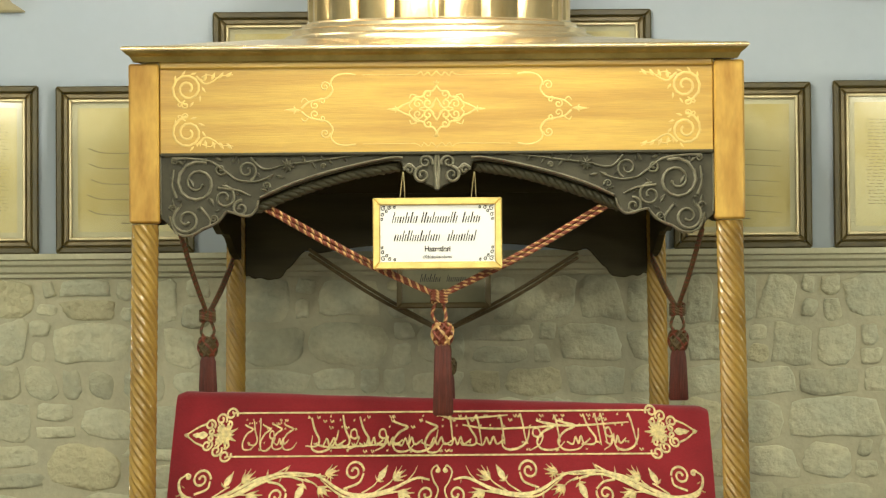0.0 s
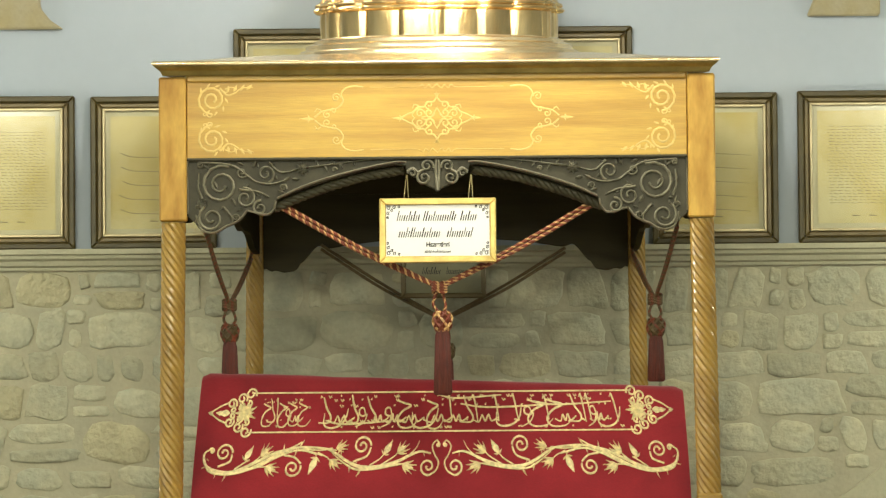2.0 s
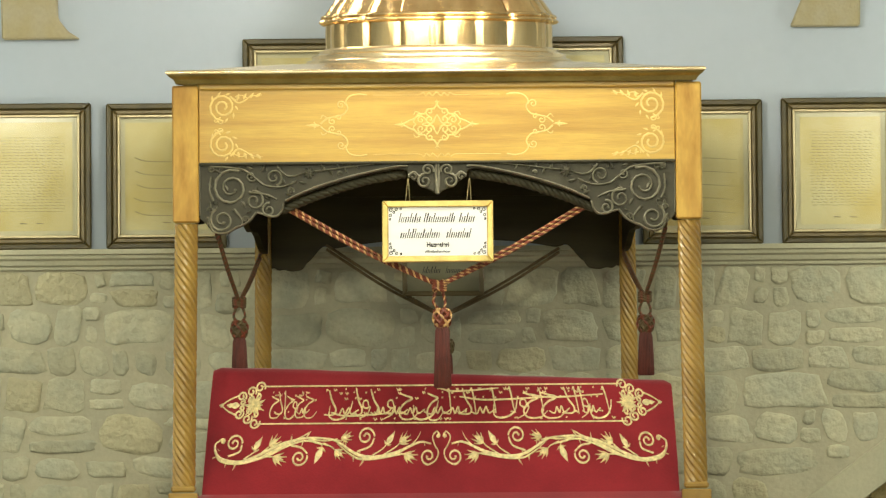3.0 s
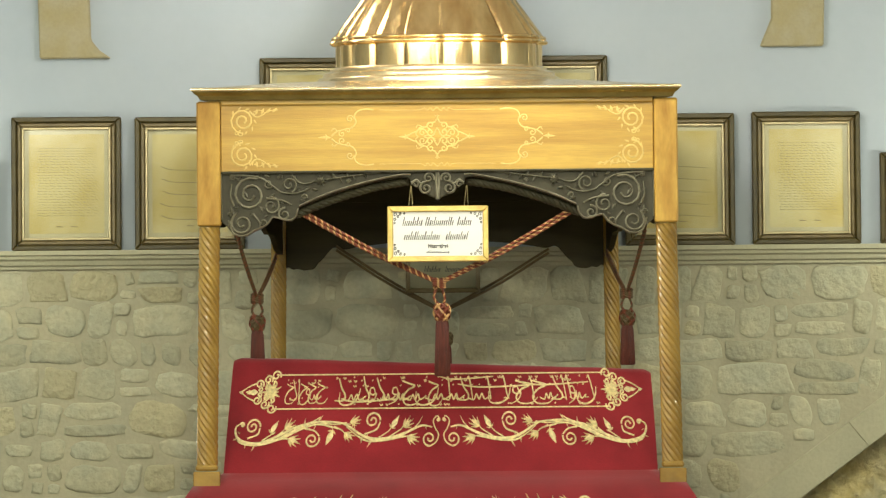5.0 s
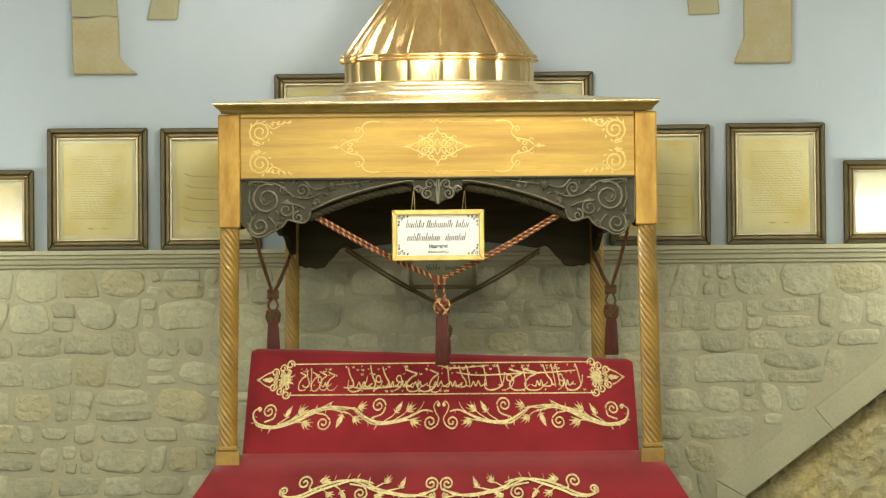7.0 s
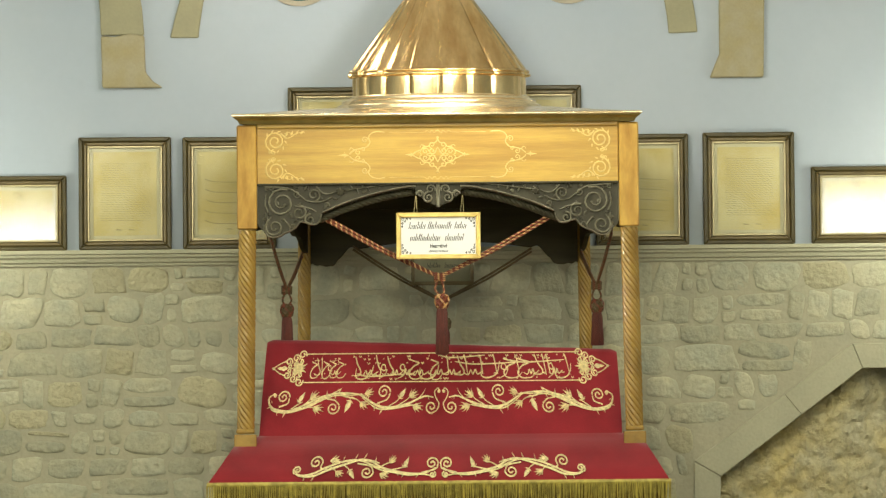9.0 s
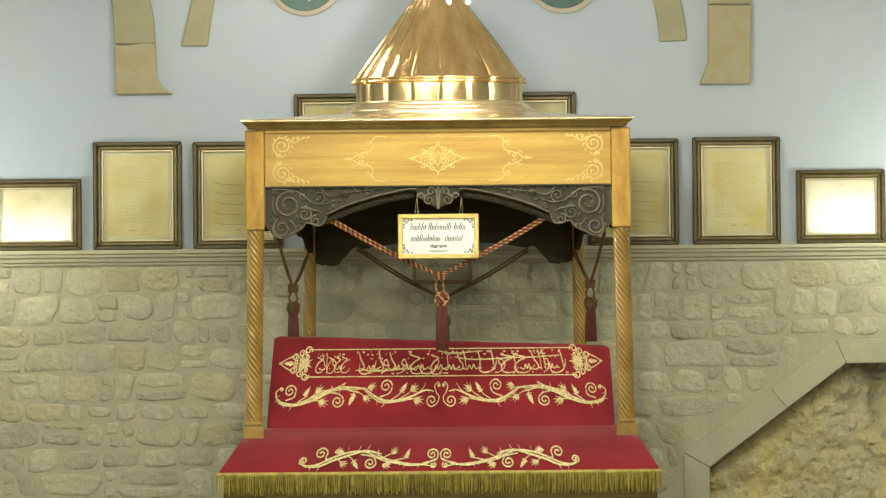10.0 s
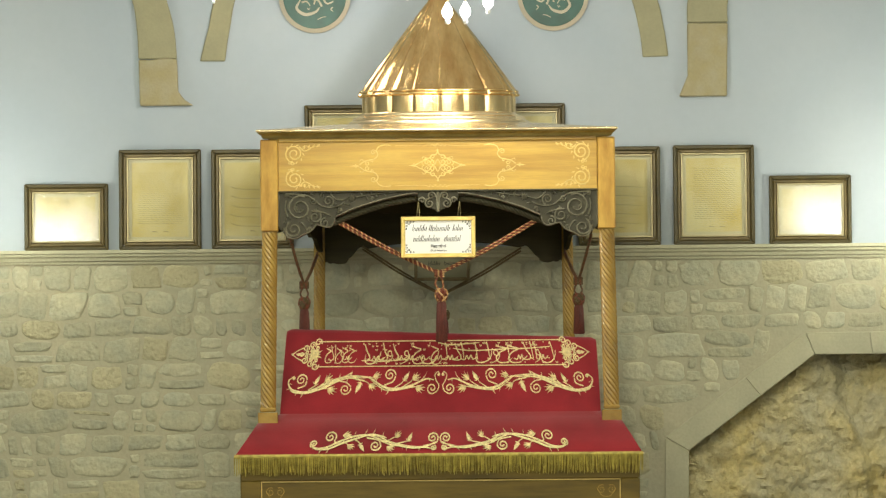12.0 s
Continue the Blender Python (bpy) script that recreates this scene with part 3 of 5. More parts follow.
vine(on_slope, 1.207, 0.995, 0.152,
     [(0.005, 0.004, 0.020, [(97.5, 74), (99.5, 62), (98.5, 38), (95, 22), (88, 15), (82, 27), (75.5, 47), (70, 64), (63.5, 76), (59, 92)]),
      (0.004, 0.004, 0.017, [(99, 50), (96.5, 19), (89, 10), (81, 20), (74.5, 41), (67, 66), (60, 78), (51, 76), (44, 69)]),
      (0.004, 0.004, 0.012, [(92, 14), (84, 16), (76, 30), (68, 56), (61, 70), (55, 66), (50, 56)]),
      (0.004, 0.006, 0.020, [(62, 77), (50, 75), (45, 64), (39.5, 42), (34, 28), (27, 27), (19, 39), (13.5, 55), (9, 65), (4.5, 60)]),
      (0.003, 0.004, 0.014, [(46, 62), (40, 34), (35, 20), (27, 22), (20, 30), (15, 34)]),
      (0.003, 0.004, 0.010, [(38, 32), (31, 20), (25, 26), (18, 44)]),
      (0.006, 0.002, None, [(15, 47), (11, 72), (9.3, 92)]),
      (0.006, 0.007, None, [(0.8, 82), (2.0, 93), (3.9, 80), (3.0, 58), (1.3, 38), (2.4, 16), (5.2, 4)]),
      (0.006, 0.004, None, [(86, 22), (82, 40), (80, 47)]), (0.006, 0.004, None, [(81, 27), (77, 48), (76, 55)]), (0.006, 0.004, None, [(84, 18), (78, 27), (73.5, 28)]),
      (0.006, 0.004, None, [(59, 74), (51, 70), (46, 75)]), (0.006, 0.004, None, [(56, 66), (53, 60), (52.5, 52)]), (0.006, 0.004, None, [(52, 64), (48, 52), (47, 45)]),
      (0.006, 0.004, None, [(30, 30), (26, 46), (24.3, 58)]), (0.006, 0.004, None, [(25, 32), (20, 52), (18.7, 61)]), (0.006, 0.004, None, [(27, 25), (20, 33), (16.4, 33)]),
      (0.008, 0.008, None, [(93, 30), (88.5, 42), (87.8, 60)]), (0.008, 0.008, None, [(66, 58), (61.5, 52), (58.6, 36)]), (0.008, 0.008, None, [(37, 40), (31.5, 54), (29.8, 76)])],
     [(91.3, 65, 0.036, 180, -1.45), (62, 25, 0.036, 165, 1.45), (33.5, 81, 0.038, 180, -1.45), (5.6, 26, 0.034, 265, 1.25), (96.5, 70, 0.012, 20, 1.0), (1.6, 82, 0.009, 90, 1.0)],
     [(82.3, 46, 118, 0.062), (52.4, 52, -68, 0.072), (24.2, 58, 122, 0.064)],
     [(75.8, 56, 135, 0.058), (73.5, 28, 196, 0.062), (46.8, 45, -148, 0.056), (44.5, 75, 162, 0.052), (18.6, 61, 140, 0.058), (16.4, 33, 200, 0.062)],
     [(93.5, 14, -88, 0.022), (89, 11, -70, 0.030), (98, 30, -25, 0.018), (97, 45, 30, 0.014), (66.5, 68, 92, 0.030), (60, 80, 128, 0.030), (61, 70, -75, 0.024), (38.5, 34, -95, 0.034), (33.5, 21, -60, 0.036), (42, 56, 80, 0.020), (43.5, 60, 110, 0.024), (35.5, 34, 80, 0.020), (7.5, 62, -100, 0.016)])
vine(on_skirt, 0.858, 0.745, 0.122,
     [(0.005, 0.004, 0.018, [(97, 26), (92, 16), (84, 19), (75, 44), (64, 68), (54, 86), (46, 80), (41, 70)]),
      (0.004, 0.004, 0.015, [(99, 48), (94, 22), (86, 26), (76, 56), (66, 78), (56, 84), (47, 66), (40, 46)]),
      (0.004, 0.005, 0.018, [(56, 84), (47, 78), (40, 54), (31, 37), (20, 25), (10, 26), (2.5, 48)]),
      (0.003, 0.004, 0.013, [(48, 66), (40, 42), (30, 30), (20, 19), (12, 22), (4, 14)]),
      (0.006, 0.004, None, [(66, 74), (72, 84), (75, 80)]), (0.006, 0.004, None, [(33, 40), (27, 48), (24, 52)]), (0.006, 0.004, None, [(40, 54), (36, 68), (34, 72)]),
      (0.006, 0.004, None, [(66, 66), (62, 50), (61, 40)]), (0.006, 0.004, None, [(74, 54), (71, 44), (70, 36)]), (0.006, 0.004, None, [(33, 34), (38, 26), (40, 22)]),
      (0.007, 0.008, None, [(76, 46), (80.5, 52), (80, 74)]), (0.007, 0.008, None, [(56, 70), (47, 58), (44.5, 32)]), (0.007, 0.008, None, [(12, 28), (2.5, 44), (0.8, 68)])],
     [(84.5, 75, 0.034, 180, -1.4), (48.8, 32, 0.032, 180, 1.4), (5, 68, 0.032, 180, -1.4), (4.4, 20, 0.017, 120, 1.3), (96, 43, 0.022, 300, 1.3)],
     [(24, 52, 112, 0.056), (61, 42, -125, 0.056)],
     [(34, 70, 118, 0.044), (75, 82, 168, 0.046), (70, 36, -150, 0.044), (40, 24, -165, 0.046)],
     [(66, 86, 100, 0.022), (58, 90, 112, 0.026), (52, 92, 120, 0.026), (44, 76, 95, 0.026), (90, 14, -80, 0.022), (84, 16, -70, 0.026), (24, 24, -70, 0.022), (14, 22, -60, 0.022), (94, 40, 70, 0.018), (28, 30, -100, 0.018)])

# band of script: two border lines, end medallions and cursive strokes too entangled to read
ZS = 1.4625
bm = bmesh.new()
for z in (1.385, 1.540):
    stroke(bm, [(-0.825 + 1.65 * k / 40, z) for k in range(41)], 0.006, 0.006, on_slope, 0.003)
for sgn in (1, -1):
    for sv in (1, -1):
        for u, v, r, a0, tr in ((0.836, 0.074, 0.024, 200, -1.3), (0.872, 0.056, 0.022, 210, -1.3), (0.912, 0.036, 0.021, 210, -1.3), (0.872, 0.026, 0.014, 90, 1.1), (0.905, 0.012, 0.012, 90, 1.1), (0.838, 0.036, 0.013, 60, 1.1)):
            pts = spiral(u, v, r, r * 0.25, a0, tr)
            stroke(bm, [(sgn * a, ZS + sv * b) for a, b in pts], 0.008, 0.008, on_slope, 0.004)
        stroke(bm, [(sgn * a, ZS + sv * b) for a, b in path2((0.925, 0.040), (0.960, 0.026), (0.996, 0.002))], 0.007, 0.005, on_slope, 0.004)
    for k in range(14):
        leaf(bm, sgn * 0.850, ZS, k * 360 / 14, 0.052 if k % 2 else 0.038, 0.015, on_slope, 0.005)
    for u, ln, wd in ((0.915, 0.05, 0.028), (0.945, 0.03, 0.02), (0.988, 0.020, 0.018)):
        leaf(bm, sgn * u, ZS, 0 if sgn > 0 else 180, ln, wd, on_slope, 0.005)
part("script_border", bm, THREAD, cover, "gold border lines with scrolled end medallions")
bm = bmesh.new()
rng = random.Random(5)


def script_run(u0, u1, z0, z1, w, step):
    """A run of tall strokes, cups, loops and small marks between two heights."""
    h = z1 - z0

    def ink(keys, a, b, mid=None):
        stroke(bm, path2(*[(max(u0, min(u1, x)), z0 + h * v) for x, v in keys]), a * w, b * w, on_slope, 0.004, mid and mid * w)

    u, last = u0 + step * 0.4, -1
    while u < u1 - step * 0.3:
        kind = rng.choice([k for k in (0, 0, 1, 2, 3, 4, 5) if k != last])
        last = kind
        d = step * rng.uniform(0.8, 1.25)
        top, low = rng.uniform(0.88, 0.98), rng.uniform(0.02, 0.10)
        if kind == 0:
            for x in (u, u + 0.42 * d)[:rng.choice((1, 2))]:
                ink([(x - 0.16 * d, top), (x - 0.05 * d, 0.76), (x + 0.03 * d, 0.48), (x + 0.10 * d, rng.uniform(0.16, 0.34))], 1.05, 0.55)
                ink([(x - 0.28 * d, top - 0.10), (x - 0.16 * d, top)], 0.4, 0.8)
        elif kind == 1:
            ink([(u - 0.62 * d, 0.46), (u - 0.60 * d, 0.16), (u - 0.15 * d, low), (u + 0.45 * d, low + 0.08), (u + 0.80 * d, 0.34), (u + 0.92 * d, 0.58)], 0.4, 0.55, 1.0)
        elif kind == 2:
            ink([(u + 0.30 * d, 0.44), (u + 0.16 * d, 0.60), (u - 0.10 * d, 0.58), (u - 0.12 * d, 0.44), (u + 0.14 * d, 0.38), (u + 0.40 * d, 0.42), (u + 0.20 * d, 0.20), (u - 0.35 * d, low)], 0.6, 0.4, 0.8)
        elif kind == 3:
            ink([(u - 0.50 * d, 0.80), (u - 0.1 * d, 0.74), (u + 0.40 * d, 0.66), (u - 0.15 * d, 0.52), (u - 0.50 * d, 0.28), (u - 0.25 * d, low), (u + 0.45 * d, low), (u + 0.90 * d, 0.26)], 0.7, 0.4, 1.0)
        elif kind == 4:
            ink([(u - 0.9 * d, 0.26), (u - 0.5 * d, 0.20), (u - 0.3 * d, 0.38), (u - 0.12 * d, 0.22), (u + 0.08 * d, 0.40), (u + 0.26 * d, 0.22), (u + 0.7 * d, 0.34)], 0.5, 0.6, 0.8)
        else:
            ink([(u - 0.2 * d, top), (u + 0.05 * d, 0.62), (u + 0.40 * d, 0.36), (u + 0.25 * d, 0.20), (u - 0.45 * d, 0.20)], 0.8, 0.45, 0.9)
        for v in rng.sample((0.92, 0.82, 0.66, 0.24, 0.06), 3):
            x = u + rng.uniform(-0.6, 0.7) * d
            if rng.random() < 0.5:
                leaf(bm, x, z0 + h * v, rng.uniform(20, 70), 1.1 * w, 0.9 * w, on_slope, 0.004)
            else:
                ink([(x - 0.10 * d, v + 0.03), (x, v - 0.03), (x + 0.06 * d, v + 0.02), (x + 0.12 * d, v - 0.02)], 0.45, 0.4)
        u += d * 0.60
    return ink


script_run(-0.775, -0.565, 1.402, 1.522, 0.0066, 0.042)
ink = script_run(-0.530, 0.800, 1.392, 1.534, 0.0088, 0.064)
for a, b, v in ((0.08, 0.52, 0.60), (-0.02, 0.26, 0.86), (-0.50, -0.22, 0.16), (0.40, 0.74, 0.66)):
    ink([(a, v + 0.10), (a + 0.3 * (b - a), v), (b, v + 0.08)], 0.5, 0.5, 0.8)
part("script_embroidery", bm, THREAD, cover, "entangled gold cursive strokes")

# fringe along the hem
bm = bmesh.new()
stroke(bm, [(-1.150 + 2.30 * k / 30, 0.846) for k in range(31)], 0.024, 0.024, lambda u, v, h: (fx(u, -0.3), -0.304 - h, v), 0.006)
part("hem_braid", bm, FRINGE, cover, "olive-gold woven braid along the hem")
bm = bmesh.new()
rng = random.Random(3)


def strand(x, y, dx, dy):
    w, ln = rng.uniform(0.004, 0.0075), rng.uniform(0.088, 0.115)
    j = rng.uniform(-0.007, 0.007)
    out = rng.uniform(0, 0.007)
    a = [(x, 0.840), (x + j * 0.3, 0.79), (x + j, 0.840 - ln)]
    rows = []
    for k, (xx, z) in enumerate(a):
        ww = w * (1 - 0.2 * k)
        rows.append([bm.verts.new((xx * dx + y * dy - ww / 2 * dx, y * dx + xx * dy - out - ww / 2 * dy, z)), bm.verts.new((xx * dx + y * dy, y * dx + xx * dy - out - 0.004 * dx, z)), bm.verts.new((xx * dx + y * dy + ww / 2 * dx, y * dx + xx * dy - out + ww / 2 * dy, z))])
    for p, q in zip(rows, rows[1:]):
        for k in range(2):
            bm.faces.new((p[k], p[k + 1], q[k + 1], q[k]))


for k in range(430):
    strand(fx(-1.152 + 2.304 * (k + 0.5) / 430 + rng.uniform(-0.002, 0.002), -0.3), -0.306, 1, 0)
for sgn in (-1, 1):
    for k in range(160):
        y = -0.30 + 1.45 * k / 160
        strand(y, fx(sgn * 1.152, y), 0, 1)
fr = part("fringe", bm, FRINGE, cover, "hanging olive-gold thread fringe")
tagged(fr, kind="stuff")

# canopy
canopy = thing("tomb_canopy", (-0.02, 0.5, 1.08), "honey oak canopy on twisted posts with a brass dome", "canopy")


def post(y, x, base_z, top_z, r, name="post"):
    bm = bmesh.new()
    n, m = 108, 240
    rings = []
    for j in range(m + 1):
        z = base_z + (top_z - base_z) * j / m
        cx = fx(x * (1 + 0.018 * (1 - j / m)), y)
        ring = []
        for i in range(n):
            a = 2 * math.pi * i / n
            k = 0.74 + 0.29 * abs(math.sin(4.5 * (a + 2 * math.pi * z / 0.33))) ** 0.7
            ring.append(bm.verts.new((cx + r * k * math.cos(a), y + r * k * math.sin(a), z)))
        rings.append(ring)
    for a, b in zip(rings, rings[1:]):
        for i in range(n):
            bm.faces.new((a[i], a[(i + 1) % n], b[(i + 1) % n], b[i]))
    return bm


for sgn in (-1, 1):
    for y in (0.0, 1.0):
        low = 1.138
        p = part("post", post(y, sgn * 1.0275, low, 2.208 if y == 0 else 2.30, 0.047 if y == 0 else 0.036), TWIST, canopy, "spirally fluted oak post")
        x = fx(sgn * 1.046, y)
        part("post_base", block(x - 0.060, x + 0.060, y - 0.060, y + 0.060, 1.040, 1.110, 0.004), TWIST, p, smooth=False)
        part("post_collar", block(x - 0.050, x + 0.050, y - 0.050, y + 0.050, 1.113, 1.140, 0.008), TWIST, p, smooth=False)
        x = fx(sgn * 1.0275, y)
        if y == 0:
            part("post_block", block(x - 0.053, x + 0.053, y - 0.053, y + 0.053, 2.212, 2.772, 0.007), OAK_UP, p, "square oak block above the twist", smooth=False)
        else:
            part("post_block", block(x - 0.050, x + 0.050, y - 0.050, y + 0.050, 2.302, 2.752, 0.007), SHADEOAK, p, "square block above the twist, darkened for shade", smooth=False)

FRONT = -0.035
part("front_frieze", block(-0.994, 0.950, FRONT, 0.03, 2.452, 2.766, 0.003), OAK, canopy, "golden oak frieze board", smooth=False)
part("frieze_moulding", block(-0.994, 0.950, FRONT - 0.014, FRONT - 0.001, 2.752, 2.782, 0.006), OAK, canopy, smooth=False)
part("frieze_bead", block(-0.994, 0.950, FRONT - 0.012, FRONT - 0.001, 2.446, 2.457, 0.003), CARVED, canopy, smooth=False)
# back frieze and soffit wear the oak with shade in its colour
part("back_frieze", block(fx(-0.95, 1), fx(0.95, 1), 0.97, 1.035, 2.35, 2.752, 0.003), SHADEOAK, canopy, smooth=False)
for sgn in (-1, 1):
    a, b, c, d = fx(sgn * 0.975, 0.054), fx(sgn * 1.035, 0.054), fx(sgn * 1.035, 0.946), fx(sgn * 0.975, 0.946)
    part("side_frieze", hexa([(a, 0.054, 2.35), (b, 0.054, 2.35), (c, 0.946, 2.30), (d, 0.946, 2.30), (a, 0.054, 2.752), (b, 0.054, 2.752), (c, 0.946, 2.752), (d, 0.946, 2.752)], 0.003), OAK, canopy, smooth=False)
part("soffit", slab(0.97, 0.032, 0.968, 2.60, 2.62, 0), SHADEOAK, canopy, "wooden soffit darkened for the shade inside the canopy", smooth=False)

# cornice and low roof, in beaten brass
bm = bmesh.new()
prev = None
for w, y0, y1, z in ((1.042, -0.074, 1.06, 2.776), (1.044, -0.078, 1.065, 2.782), (1.050, -0.086, 1.075, 2.795), (1.062, -0.100, 1.09, 2.806), (1.068, -0.106, 1.095, 2.815), (1.062, -0.102, 1.09, 2.826)):
    ring = [bm.verts.new((fx(x, y), y, z)) for x, y in ((-w, y0), (w, y0), (w, y1), (-w, y1))]
    if prev:
        for i in range(4):
            bm.faces.new((prev[i], prev[(i + 1) % 4], ring[(i + 1) % 4], ring[i]))
    else:
        bm.faces.new(ring[::-1])
    prev = ring
bm.faces.new(prev)
part("cornice", bm, CORNICE, canopy, "moulded brass cornice", smooth=False)
bm = bmesh.new()
rings = []
for k in range(9):
    t = k / 8
    w, y0, y1, z = 1.056 + (0.66 - 1.056) * t, -0.095 + 0.365 * t, 1.085 - 0.12 * t, 2.827 + 0.051 * t
    ring = []
    for (xa, ya), (xb, yb) in (((-w, y0), (w, y0)), ((w, y0), (w, y1)), ((w, y1), (-w, y1)), ((-w, y1), (-w, y0))):
        for i in range(16):
            x, y = xa + (xb - xa) * i / 16, ya + (yb - ya) * i / 16
            ring.append(bm.verts.new((fx(x, y), y, z + 0.003 * noise.noise(Vector((x * 9, y * 9, k))))))
    rings.append(ring)
for a, b in zip(rings, rings[1:]):
    for i in range(64):
        bm.faces.new((a[i], a[(i + 1) % 64], b[(i + 1) % 64], b[i]))
bm.faces.new(rings[-1])
rim = [[bm.verts.new((fx(x, y), y, z)) for x, y in ((-w, y0), (w, y0), (w, y1), (-w, y1))] for w, y0, y1, z in ((1.069, -0.109, 1.097, 2.815), (1.073, -0.113, 1.101, 2.822), (1.068, -0.108, 1.096, 2.830), (1.056, -0.094, 1.084, 2.832))]
for a, b in zip(rim, rim[1:]):
    for i in range(4):
        bm.faces.new((a[i], a[(i + 1) % 4], b[(i + 1) % 4], b[i]))
part("roof", bm, BRASS_ROOF, canopy, "low sloping roof of beaten brass")
DX, DY = -0.012, 0.62
OVAL = 0.58   # the dome is flattened in depth to fit the camera's view


def gores(profile, z0, n=18, sub=12, belly=0.05):
    """A body of upright brass sheets that meet in sunk seams; profile of (radius, z)."""
    bm = bmesh.new()
    rings = []
    rng = random.Random(12)
    lean = [rng.uniform(-0.085, 0.085) for _ in range(n)]
    for r, z in profile:
        ring = []
        for i in range(n * sub):
            t = (i % sub) / sub
            a = 2 * math.pi * (i + 0.5 * sub) / (n * sub)
            k = 1 - belly * (1 - math.sin(math.pi * t)) * 0.5 + lean[i // sub] * (t - 0.5) + (-0.035 if t == 0 else 0)
            ring.append(bm.verts.new((DX + r * k * math.cos(a), DY + OVAL * r * k * math.sin(a), z0 + z)))
        rings.append(ring)
    for a, b in zip(rings, rings[1:]):
        for i in range(len(a)):
            bm.faces.new((a[i], a[(i + 1) % len(a)], b[(i + 1) % len(a)], b[i]))
    bm.faces.new(rings[0][::-1])
    bm.faces.new(rings[-1])
    return bm


bm = revolved([(0.560, 0), (0.563, 0.022), (0.555, 0.030), (0.535, 0.032), (0.538, 0.050), (0.522, 0.056), (0.504, 0.058), (0.504, 0.070), (0.485, 0.074), (0.482, 0.080)], (DX, DY, 2.878), 64, oval=OVAL)
part("dome_base", bm, BRASS_ROOF, canopy, "stepped brass base of the dome")
part("dome_drum", gores([(0.478, 0.0), (0.478, 0.03), (0.478, 0.08), (0.476, 0.112)], 2.952), BRASS, canopy, "brass drum of upright seamed sheets")
part("dome_ring", gores([(0.478, 0.0), (0.496, 0.004), (0.504, 0.012), (0.498, 0.020), (0.490, 0.024), (0.497, 0.030), (0.494, 0.038), (0.482, 0.042)], 3.058, belly=0.02), BRASS, canopy, "scalloped brass ring")
cone = [(0.486 - 0.72 * d - 0.06 * d * d, d) for d in (0.62 * k / 20 for k in range(21))]
dome = part("dome_cone", gores(cone, 3.096, belly=0.05), BRASS, canopy, "tall brass cone of tapering seamed sheets")
bm = revolved([(0.028, 0), (0.034, 0.01), (0.018, 0.03), (0.045, 0.07), (0.05, 0.10), (0.03, 0.14), (0.012, 0.16), (0.028, 0.19), (0.03, 0.21), (0.010, 0.25), (0.004, 0.32)], (DX, DY, 3.712), 24)
part("finial", bm, BRASS, dome, "brass finial")

# gilt inlay on the frieze
bm = bmesh.new()
IN = on_plane(FRONT, -0.022)
ZC = 2.606


